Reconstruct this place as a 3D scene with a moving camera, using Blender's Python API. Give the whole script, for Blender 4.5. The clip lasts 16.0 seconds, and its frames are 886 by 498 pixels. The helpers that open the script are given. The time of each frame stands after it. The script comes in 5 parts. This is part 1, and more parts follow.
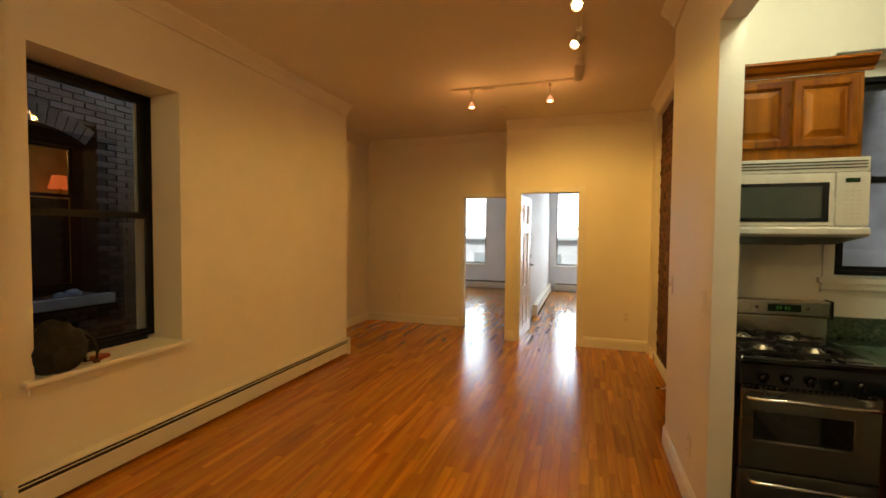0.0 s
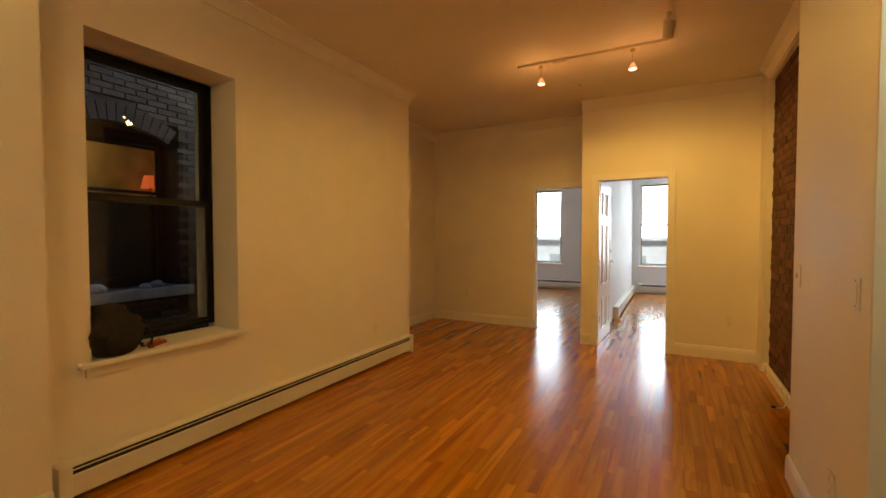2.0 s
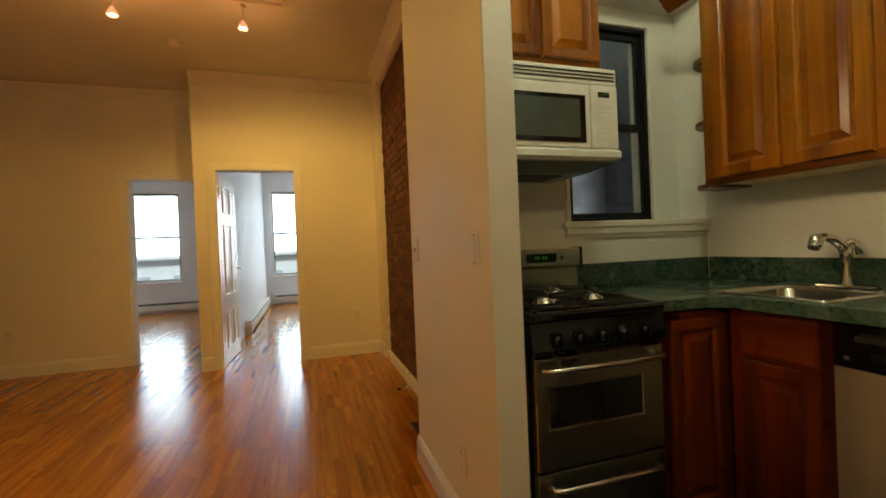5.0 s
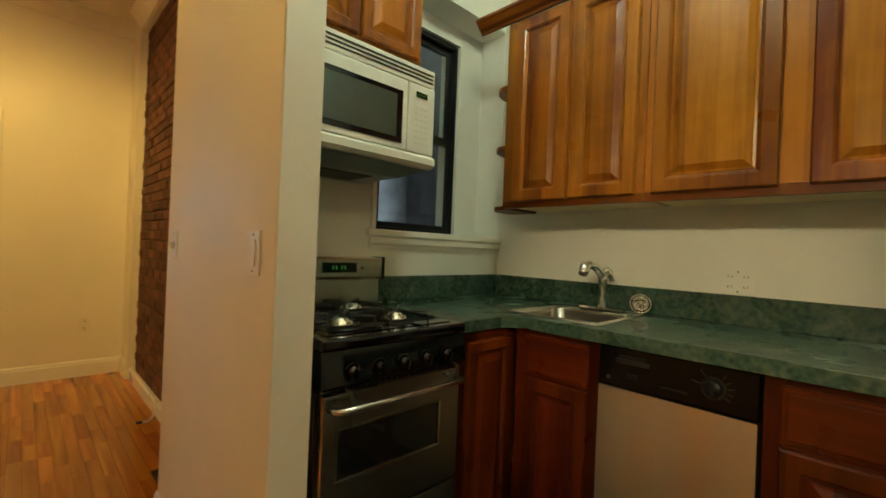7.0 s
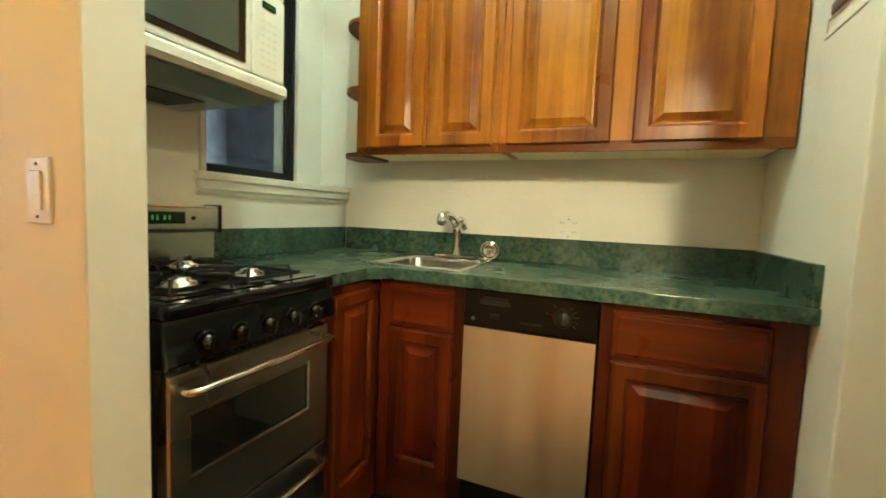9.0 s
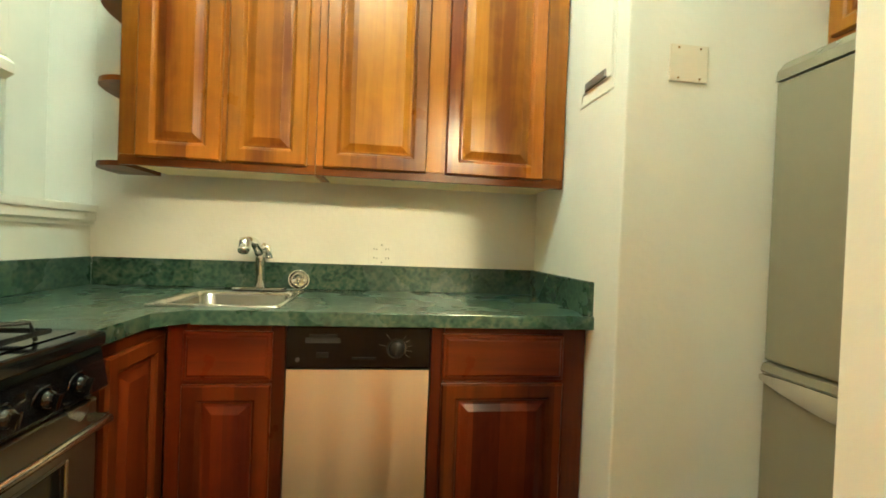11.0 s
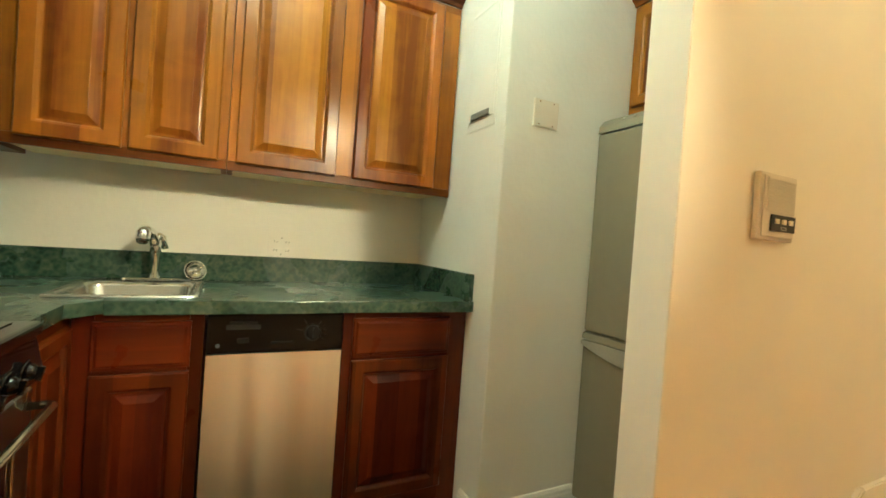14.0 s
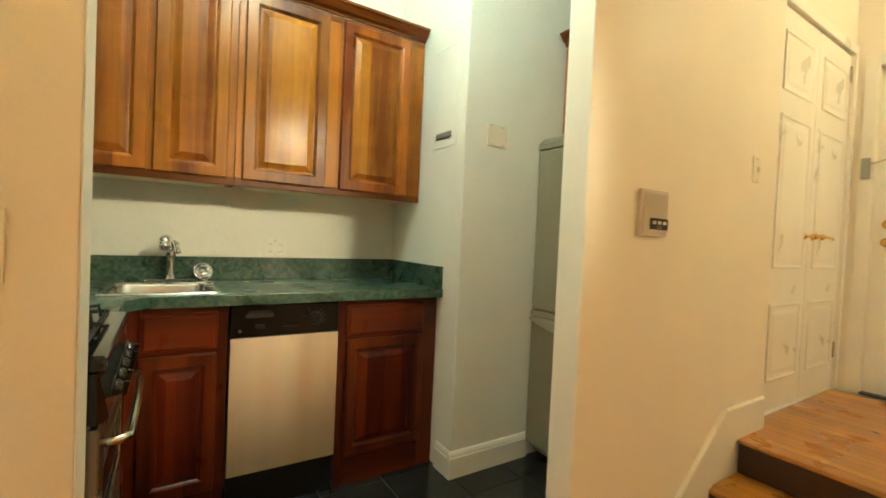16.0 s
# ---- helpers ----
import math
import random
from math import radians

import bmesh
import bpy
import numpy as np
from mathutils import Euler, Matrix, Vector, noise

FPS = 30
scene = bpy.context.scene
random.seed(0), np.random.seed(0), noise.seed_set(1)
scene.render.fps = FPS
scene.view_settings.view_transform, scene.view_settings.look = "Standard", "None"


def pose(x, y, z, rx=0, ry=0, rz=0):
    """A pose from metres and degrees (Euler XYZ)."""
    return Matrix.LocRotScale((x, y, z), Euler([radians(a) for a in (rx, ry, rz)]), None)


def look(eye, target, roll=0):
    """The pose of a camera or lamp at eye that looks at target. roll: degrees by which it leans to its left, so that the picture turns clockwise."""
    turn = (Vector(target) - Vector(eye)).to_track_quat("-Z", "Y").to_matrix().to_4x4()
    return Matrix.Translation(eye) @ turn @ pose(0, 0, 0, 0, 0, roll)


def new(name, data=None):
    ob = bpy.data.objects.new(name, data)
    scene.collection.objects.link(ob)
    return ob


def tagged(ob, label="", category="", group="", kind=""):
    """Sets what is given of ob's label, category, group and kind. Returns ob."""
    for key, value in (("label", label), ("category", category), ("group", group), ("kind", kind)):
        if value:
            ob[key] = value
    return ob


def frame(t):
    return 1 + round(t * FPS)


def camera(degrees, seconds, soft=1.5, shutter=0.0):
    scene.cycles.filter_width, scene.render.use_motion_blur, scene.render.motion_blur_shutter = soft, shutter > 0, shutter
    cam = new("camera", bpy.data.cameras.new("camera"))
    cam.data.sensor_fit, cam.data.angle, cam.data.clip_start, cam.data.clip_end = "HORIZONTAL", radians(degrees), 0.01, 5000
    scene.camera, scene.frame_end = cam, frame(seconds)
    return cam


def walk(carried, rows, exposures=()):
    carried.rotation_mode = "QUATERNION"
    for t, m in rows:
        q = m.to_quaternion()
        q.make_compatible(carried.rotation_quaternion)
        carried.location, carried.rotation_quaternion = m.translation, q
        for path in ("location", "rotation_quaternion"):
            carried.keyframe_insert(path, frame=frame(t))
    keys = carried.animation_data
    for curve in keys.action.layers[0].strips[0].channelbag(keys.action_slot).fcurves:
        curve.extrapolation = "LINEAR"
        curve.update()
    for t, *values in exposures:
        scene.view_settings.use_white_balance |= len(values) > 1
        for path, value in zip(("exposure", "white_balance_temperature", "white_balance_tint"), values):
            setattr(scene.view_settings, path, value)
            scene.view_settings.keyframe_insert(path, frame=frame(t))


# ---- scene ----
cam = camera(91.61, 16.0, soft=1.6, shutter=0.3)
# seconds, x, y, z, yaw, pitch, roll
ROWS = [
    (0.0, 0.602, 1.585, 1.455, 18.07, -2.09, -0.45),
    (0.5, 0.598, 1.655, 1.453, 20.60, -3.23, 0.37),
    (1.0, 0.626, 1.737, 1.458, 26.44, -2.26, -1.44),
    (1.5, 0.643, 1.805, 1.442, 29.08, -3.75, -0.04),
    (2.0, 0.576, 1.922, 1.336, 27.92, -1.75, -0.00),
    (2.5, 0.552, 2.039, 1.278, 26.52, -1.73, 1.10),
    (3.0, 0.562, 2.219, 1.163, 24.31, 0.48, -0.28),
    (3.5, 0.601, 2.328, 1.128, 16.70, 0.35, -0.60),
    (4.0, 0.570, 2.446, 1.135, 0.07, 2.01, -0.19),
    (4.2, 0.558, 2.499, 1.140, -5.41, 1.43, 0.94),
    (6.3, 0.750, 2.727, 1.148, -30.53, -0.29, -2.69),
    (6.5, 0.749, 2.764, 1.154, -34.51, 0.50, -3.38),
    (7.0, 0.740, 2.850, 1.158, -44.40, 0.06, -2.35),
    (7.5, 0.722, 2.893, 1.149, -49.51, -2.67, -2.97),
    (8.0, 0.693, 2.937, 1.130, -54.65, -4.73, -2.28),
    (8.5, 0.710, 2.968, 1.114, -58.44, -5.00, -2.62),
    (9.0, 0.732, 3.018, 1.118, -67.45, -4.66, -2.36),
    (9.5, 0.752, 3.062, 1.125, -74.05, -4.03, -2.26),
    (10.0, 0.762, 3.106, 1.140, -80.14, -2.13, -3.80),
    (10.2, 0.773, 3.123, 1.131, -84.05, -1.80, -3.45),
    (12.5, 0.778, 3.398, 1.145, -115.39, 0.62, -2.96),
    (13.0, 0.763, 3.432, 1.145, -119.37, 0.40, -3.53),
    (13.5, 0.703, 3.450, 1.154, -117.31, 0.29, -3.23),
    (14.0, 0.569, 3.465, 1.152, -116.65, -0.87, -4.13),
    (14.5, 0.450, 3.516, 1.142, -112.90, -1.72, -3.42),
    (15.0, 0.371, 3.572, 1.150, -114.56, -0.90, -3.62),
    (15.5, 0.327, 3.641, 1.161, -116.85, -1.27, -2.98),
    (16.0, 0.258, 3.720, 1.170, -122.45, -1.35, -2.59),
]
EXPOSURES = [(0.0, -0.56, 6640, 6), (3.5, -0.62, 6600, 6), (4.2, -0.80, 6420, 4), (6.3, -0.62, 5780, -5), (7.0, -0.4, 5500, -7), (8.0, 0.12, 5300, -7), (9.0, 0.75, 5150, -8), (10.2, 1.05, 5100, -8), (12.5, 0.72, 5080, -8), (14.0, 0.60, 5040, -7), (16.0, 0.50, 5000, -7)]
walk(cam, [(t, pose(x, y, z, 90 + pitch, roll, yaw)) for t, x, y, z, yaw, pitch, roll in ROWS], EXPOSURES)

# ---- world and lights ----
world = bpy.data.worlds.new("overcast_sky")
scene.world = world
world.use_nodes = True
wn = world.node_tree.nodes
sky = wn.new("ShaderNodeTexSky")
sky.sky_type = "NISHITA"
sky.sun_disc = False
sky.sun_elevation = radians(35)
sky.sun_rotation = radians(172)
sky.air_density = 1.6
wn["Background"].inputs[1].default_value = 0.12
world.node_tree.links.new(sky.outputs[0], wn["Background"].inputs[0])


def lamp(name, kind, place, power, colour, target=None, size=0.1, size_y=None, spot=None, blend=0.6):
    d = bpy.data.lights.new(name, kind)
    d.energy, d.color = power, colour
    if kind == "AREA":
        d.shape = "RECTANGLE"
        d.size, d.size_y = size, size_y or size
    elif kind == "SUN":
        d.angle = size
    else:
        d.shadow_soft_size = size
    if kind == "SPOT":
        d.spot_size, d.spot_blend = radians(spot), blend
    ob = new(name, d)
    ob.matrix_world = look(place, target) if target else Matrix.Translation(place)
    return ob


WARM = (1.0, 0.56, 0.115)
KLX, KLY = 1.50, 3.36    # kitchen lamp
HLX, HLY, HLZ = -1.88, 2.27, 2.5    # wall lamp of the entry
ELX, ELY, ZE = -0.1, 0.80, 2.9    # unseen fill lamp added over the landing
lamp("sun", "SUN", (4, -30, 26), 5.0, (1.0, 0.97, 0.92), target=(0, 0, 0), size=radians(12))
for x, y, power in ((-0.53, 5.99, 26), (0.263, 5.99, 22)):
    lamp("track_lamp", "SPOT", (x, y, 2.745), power, WARM, target=(x, y - 0.1, 0), size=0.03, spot=178, blend=0.3)
for x in (-0.53, 0.263):
    lamp("shade_glow", "POINT", (x, 5.99, 2.70), 5, (1.0, 0.42, 0.12), size=0.05)
for x, y, tx, ty, power in ((0.54, 5.45, 0.6, 7.9, 120), (0.54, 4.87, -1.2, 4.5, 106), (0.54, 4.35, 0.8, 2.2, 30)):
    lamp("track_lamp", "SPOT", (x, y, 2.74), power, WARM, target=(tx, ty, 0.6), size=0.03, spot=98, blend=0.9)
lamp("kitchen_lamp", "POINT", (KLX, KLY, 2.76), 36, (1.0, 0.975, 0.665), size=0.12)
lamp("hall_light", "POINT", (HLX + 0.02, HLY, HLZ), 8, (1.0, 0.64, 0.22), size=0.06)
# added fill for the hall wall and closet doors
lamp("entry_fill_light", "POINT", (ELX, ELY, ZE - 0.13), 44, (1.0, 0.70, 0.32), size=0.08)
# narrow fill beam added at the wall lamp, onto the kitchen's back wall
lamp("hall_fill_spot", "SPOT", (HLX + 0.10, HLY, HLZ - 0.01), 390, (1.0, 0.70, 0.36), target=(2.6, 3.48, 0.90), size=0.14, spot=22.5, blend=0.8)
lamp("neighbour_light", "POINT", (-5.35, 4.2, 2.3), 5, (1.0, 0.62, 0.2), size=0.05)

# fill lamps added in two unseen bedroom windows
for x in (-3.86, 1.42):
    lamp("bedroom_fill_light", "AREA", (x, 13.1, 1.58), 65, (0.88, 0.94, 1.0), target=(x, 5, 1.3), size=0.7, size_y=1.8)

# ---- materials ----
def mat(name, colour, rough=0.5, metal=0.0, vary=0.08, scale=6.0, bump=0.0, bump_scale=60.0, spec=0.5, coat=0.0, emit=None, stretch=None, per_object=0.0):
    m = bpy.data.materials.new(name)
    m.use_nodes = True
    nt = m.node_tree
    n, l = nt.nodes, nt.links
    b = n["Principled BSDF"]
    b.inputs["Roughness"].default_value = rough
    b.inputs["Metallic"].default_value = metal
    b.inputs["Specular IOR Level"].default_value = spec
    b.inputs["Coat Weight"].default_value = coat
    b.inputs["Coat Roughness"].default_value = 0.18
    tc = n.new("ShaderNodeTexCoord")
    mp = n.new("ShaderNodeMapping")
    l.new(tc.outputs["Object"], mp.inputs[0])
    if stretch:
        mp.inputs["Scale"].default_value = stretch
    big = n.new("ShaderNodeTexNoise")
    big.inputs["Scale"].default_value = scale
    big.inputs["Detail"].default_value = 6
    l.new(mp.outputs[0], big.inputs["Vector"])
    ramp = n.new("ShaderNodeMapRange")
    ramp.inputs[1].default_value, ramp.inputs[2].default_value = 0.3, 0.7
    ramp.inputs[3].default_value, ramp.inputs[4].default_value = 1 - vary, 1 + vary
    l.new(big.outputs[0], ramp.inputs[0])
    hsv = n.new("ShaderNodeHueSaturation")
    hsv.inputs["Color"].default_value = (*colour, 1)
    if per_object:
        oi = n.new("ShaderNodeObjectInfo")
        r2 = n.new("ShaderNodeMapRange")
        r2.inputs[3].default_value, r2.inputs[4].default_value = 1 - per_object, 1 + per_object
        l.new(oi.outputs["Random"], r2.inputs[0])
        mul = n.new("ShaderNodeMath")
        mul.operation = "MULTIPLY"
        l.new(ramp.outputs[0], mul.inputs[0])
        l.new(r2.outputs[0], mul.inputs[1])
        l.new(mul.outputs[0], hsv.inputs["Value"])
    else:
        l.new(ramp.outputs[0], hsv.inputs["Value"])
    l.new(hsv.outputs[0], b.inputs["Base Color"])
    rr = n.new("ShaderNodeMapRange")
    rr.inputs[1].default_value, rr.inputs[2].default_value = 0.3, 0.7
    rr.inputs[3].default_value, rr.inputs[4].default_value = max(rough * 0.8, 0.02), min(rough * 1.2, 1)
    l.new(big.outputs[0], rr.inputs[0])
    l.new(rr.outputs[0], b.inputs["Roughness"])
    if bump:
        fine = n.new("ShaderNodeTexNoise")
        fine.inputs["Scale"].default_value = bump_scale
        fine.inputs["Detail"].default_value = 4
        l.new(mp.outputs[0], fine.inputs["Vector"])
        bp = n.new("ShaderNodeBump")
        bp.inputs["Strength"].default_value = bump
        bp.inputs["Distance"].default_value = 0.01
        l.new(fine.outputs[0], bp.inputs["Height"])
        l.new(bp.outputs[0], b.inputs["Normal"])
    if emit:
        b.inputs["Emission Color"].default_value = (*emit[0], 1)
        b.inputs["Emission Strength"].default_value = emit[1]
    return m


def wood(name, dark, light, rough=0.3, grain=(1.0, 1.0, 1.0), scale=9.0, coat=0.0, per_object=0.12, knots=0.5, staves=0.0, spec=0.5):
    """Wood with streaks that run along the axis whose grain factor is small."""
    m = mat(name, light, rough, coat=coat, spec=spec)
    nt = m.node_tree
    n, l = nt.nodes, nt.links
    b = n["Principled BSDF"]
    tc = n.new("ShaderNodeTexCoord")
    oi = n.new("ShaderNodeObjectInfo")
    off = n.new("ShaderNodeVectorMath")
    off.operation = "ADD"
    sc = n.new("ShaderNodeVectorMath")
    sc.operation = "SCALE"
    sc.inputs[0].default_value = (13.0, 7.0, 5.0)
    l.new(oi.outputs["Random"], sc.inputs["Scale"])
    l.new(tc.outputs["Object"], off.inputs[0])
    l.new(sc.outputs[0], off.inputs[1])
    mp = n.new("ShaderNodeMapping")
    mp.inputs["Scale"].default_value = grain
    l.new(off.outputs[0], mp.inputs[0])
    a = n.new("ShaderNodeTexNoise")
    a.inputs["Scale"].default_value = scale
    a.inputs["Detail"].default_value = 8
    a.inputs["Distortion"].default_value = knots
    l.new(mp.outputs[0], a.inputs["Vector"])
    f = n.new("ShaderNodeTexNoise")
    f.inputs["Scale"].default_value = scale * 9
    f.inputs["Detail"].default_value = 3
    l.new(mp.outputs[0], f.inputs["Vector"])
    mx = n.new("ShaderNodeMix")
    mx.inputs[0].default_value = 0.16
    l.new(a.outputs[0], mx.inputs[2])
    l.new(f.outputs[0], mx.inputs[3])
    cr = n.new("ShaderNodeValToRGB")
    cr.color_ramp.elements[0].position, cr.color_ramp.elements[0].color = 0.32, (*dark, 1)
    cr.color_ramp.elements[1].position, cr.color_ramp.elements[1].color = 0.66, (*light, 1)
    l.new(mx.outputs[0], cr.inputs[0])
    hsv = n.new("ShaderNodeHueSaturation")
    r2 = n.new("ShaderNodeMapRange")
    r2.inputs[3].default_value, r2.inputs[4].default_value = 1 - per_object, 1 + per_object
    l.new(oi.outputs["Random"], r2.inputs[0])
    l.new(r2.outputs[0], hsv.inputs["Value"])
    if staves:
        # boards glued edge to edge, each with its own tone
        sep = n.new("ShaderNodeSeparateXYZ")
        l.new(off.outputs[0], sep.inputs[0])
        cell = n.new("ShaderNodeMath")
        cell.operation = "SNAP"
        cell.inputs[1].default_value = staves
        l.new(sep.outputs[0], cell.inputs[0])
        wn2 = n.new("ShaderNodeTexWhiteNoise")
        wn2.noise_dimensions = "1D"
        l.new(cell.outputs[0], wn2.inputs["W"])
        r3 = n.new("ShaderNodeMapRange")
        r3.inputs[3].default_value, r3.inputs[4].default_value = -0.13, 0.13
        l.new(wn2.outputs["Value"], r3.inputs[0])
        cloud = n.new("ShaderNodeTexNoise")
        cloud.inputs["Scale"].default_value = 7.0
        cloud.inputs["Detail"].default_value = 3
        cloud.inputs["Distortion"].default_value = 1.2
        l.new(off.outputs[0], cloud.inputs["Vector"])
        c3 = n.new("ShaderNodeMapRange")
        c3.inputs[1].default_value, c3.inputs[2].default_value = 0.3, 0.7
        c3.inputs[3].default_value, c3.inputs[4].default_value = -0.035, 0.035
        l.new(cloud.outputs[0], c3.inputs[0])
        tone = n.new("ShaderNodeMath")
        tone.operation = "ADD"
        l.new(r3.outputs[0], tone.inputs[0])
        l.new(c3.outputs[0], tone.inputs[1])
        grainy = n.new("ShaderNodeMath")
        grainy.operation = "ADD"
        l.new(tone.outputs[0], grainy.inputs[0])
        l.new(mx.outputs[0], grainy.inputs[1])
        l.new(grainy.outputs[0], cr.inputs[0])
    h7 = n.new("ShaderNodeMath")
    h7.operation = "MULTIPLY"
    h7.inputs[1].default_value = 7.31
    l.new(oi.outputs["Random"], h7.inputs[0])
    hf = n.new("ShaderNodeMath")
    hf.operation = "FRACT"
    l.new(h7.outputs[0], hf.inputs[0])
    hr = n.new("ShaderNodeMapRange")
    hr.inputs[3].default_value, hr.inputs[4].default_value = 0.497, 0.507
    l.new(hf.outputs[0], hr.inputs[0])
    l.new(hr.outputs[0], hsv.inputs["Hue"])
    l.new(cr.outputs[0], hsv.inputs["Color"])
    l.new(hsv.outputs[0], b.inputs["Base Color"])
    bp = n.new("ShaderNodeBump")
    bp.inputs["Strength"].default_value = 0.015
    bp.inputs["Distance"].default_value = 0.003
    l.new(f.outputs[0], bp.inputs["Height"])
    l.new(bp.outputs[0], b.inputs["Normal"])
    return m


PAINT = mat("cream_wall_paint", (0.80, 0.74, 0.63), 0.55, vary=0.03, scale=2.5, bump=0.07, bump_scale=120)
KPAINT = mat("kitchen_white_paint", (0.80, 0.79, 0.725), 0.45, vary=0.04, scale=3, bump=0.14, bump_scale=38)
CEIL = mat("ceiling_paint", (0.78, 0.72, 0.62), 0.7, vary=0.03, scale=2, bump=0.1, bump_scale=90)
TRIM = mat("white_gloss_trim", (0.80, 0.77, 0.70), 0.32, vary=0.03, scale=5, bump=0.05, bump_scale=60)
COLD = mat("bedroom_white_paint", (0.80, 0.81, 0.83), 0.6, vary=0.03, scale=3, bump=0.1, bump_scale=120)
SUBFLOOR = mat("dark_subfloor", (0.06, 0.03, 0.015), 0.7)


# ---- mesh tools ----
def mesh_of(bm, name, material):
    me = bpy.data.meshes.new(name)
    bm.normal_update()
    bm.to_mesh(me)
    bm.free()
    me.materials.append(material)
    return me


def part(name, bm, material, parent=None, label="", smooth=False):
    me = mesh_of(bm, name, material)
    if smooth:
        for p in me.polygons:
            p.use_smooth = True
    ob = new(name, me)
    if parent:
        ob.parent = parent
    if label:
        ob["label"] = label
    return ob


def box_bm(x0, y0, z0, x1, y1, z1, bevel=0.0, bm=None, segments=2):
    bm2 = bmesh.new()
    vs = [bm2.verts.new(p) for p in ((x0, y0, z0), (x1, y0, z0), (x1, y1, z0), (x0, y1, z0), (x0, y0, z1), (x1, y0, z1), (x1, y1, z1), (x0, y1, z1))]
    for f in ((3, 2, 1, 0), (4, 5, 6, 7), (0, 1, 5, 4), (1, 2, 6, 5), (2, 3, 7, 6), (3, 0, 4, 7)):
        bm2.faces.new([vs[i] for i in f])
    if bevel:
        bmesh.ops.bevel(bm2, geom=bm2.edges[:], offset=bevel, segments=segments, affect="EDGES", profile=0.6)
    if bm is None:
        return bm2
    return merge(bm, bm2)


def merge(bm, other, m=None):
    """Adds the mesh other, moved by m, to bm."""
    if m is not None:
        bmesh.ops.transform(other, matrix=m, verts=other.verts)
    tmp = bpy.data.meshes.new("tmp")
    other.to_mesh(tmp)
    other.free()
    bm.from_mesh(tmp)
    bpy.data.meshes.remove(tmp)
    return bm


def moved(bm, m):
    bmesh.ops.transform(bm, matrix=m, verts=bm.verts)
    return bm


def cyl_bm(r, h, seg=24, r2=None, bevel=0.0):
    """A cylinder or cone along z from 0 to h."""
    bm = bmesh.new()
    bmesh.ops.create_cone(bm, cap_ends=True, segments=seg, radius1=r, radius2=r if r2 is None else r2, depth=h)
    bmesh.ops.translate(bm, vec=(0, 0, h / 2), verts=bm.verts)
    if bevel:
        caps = [e for e in bm.edges if abs(e.verts[0].co.z - e.verts[1].co.z) < 1e-6]
        bmesh.ops.bevel(bm, geom=caps, offset=bevel, segments=2, affect="EDGES")
    return bm


def lathe_bm(profile, seg=28):
    """A body turned about z from (radius, height) pairs."""
    bm = bmesh.new()
    rings = []
    for r, z in profile:
        rings.append([bm.verts.new((r * math.cos(2 * math.pi * k / seg), r * math.sin(2 * math.pi * k / seg), z)) for k in range(seg)])
    for a, b in zip(rings, rings[1:]):
        for k in range(seg):
            bm.faces.new((a[k], a[(k + 1) % seg], b[(k + 1) % seg], b[k]))
    bmesh.ops.remove_doubles(bm, verts=bm.verts, dist=1e-5)
    bmesh.ops.recalc_face_normals(bm, faces=bm.faces)
    return bm


def tube_bm(points, r, seg=12):
    """A round bar along a line of points."""
    bm = bmesh.new()
    pts = [Vector(p) for p in points]
    rings = []
    for i, p in enumerate(pts):
        d = (pts[min(i + 1, len(pts) - 1)] - pts[max(i - 1, 0)]).normalized()
        q = d.to_track_quat("Z", "Y")
        rings.append([bm.verts.new(p + q @ Vector((r * math.cos(2 * math.pi * k / seg), r * math.sin(2 * math.pi * k / seg), 0))) for k in range(seg)])
    for a, b in zip(rings, rings[1:]):
        for k in range(seg):
            bm.faces.new((a[k], a[(k + 1) % seg], b[(k + 1) % seg], b[k]))
    bm.faces.new(rings[0][::-1])
    bm.faces.new(rings[-1])
    return bm


def profile_bm(prof, length):
    """A moulding: the closed outline prof in (y, z), run along x from 0 to length."""
    bm = bmesh.new()
    a = [bm.verts.new((0, y, z)) for y, z in prof]
    b = [bm.verts.new((length, y, z)) for y, z in prof]
    n = len(prof)
    for k in range(n):
        bm.faces.new((a[k], a[(k + 1) % n], b[(k + 1) % n], b[k]))
    bm.faces.new(a[::-1])
    bm.faces.new(b)
    bmesh.ops.recalc_face_normals(bm, faces=bm.faces)
    return bm


def thing(name, label, category, x=0.0, y=0.0, z=0.0, rz=0.0, group="", kind=""):
    ob = new(name)
    ob.empty_display_size = 0.1
    ob.matrix_world = pose(x, y, z, 0, 0, rz)
    return tagged(ob, label, category, group, kind)


def slab(name, x0, y0, z0, x1, y1, z1, material, label="", bevel=0.0, category=""):
    """A piece of the setting."""
    return tagged(part(name, box_bm(x0, y0, z0, x1, y1, z1, bevel), material), label, category, kind="structure")


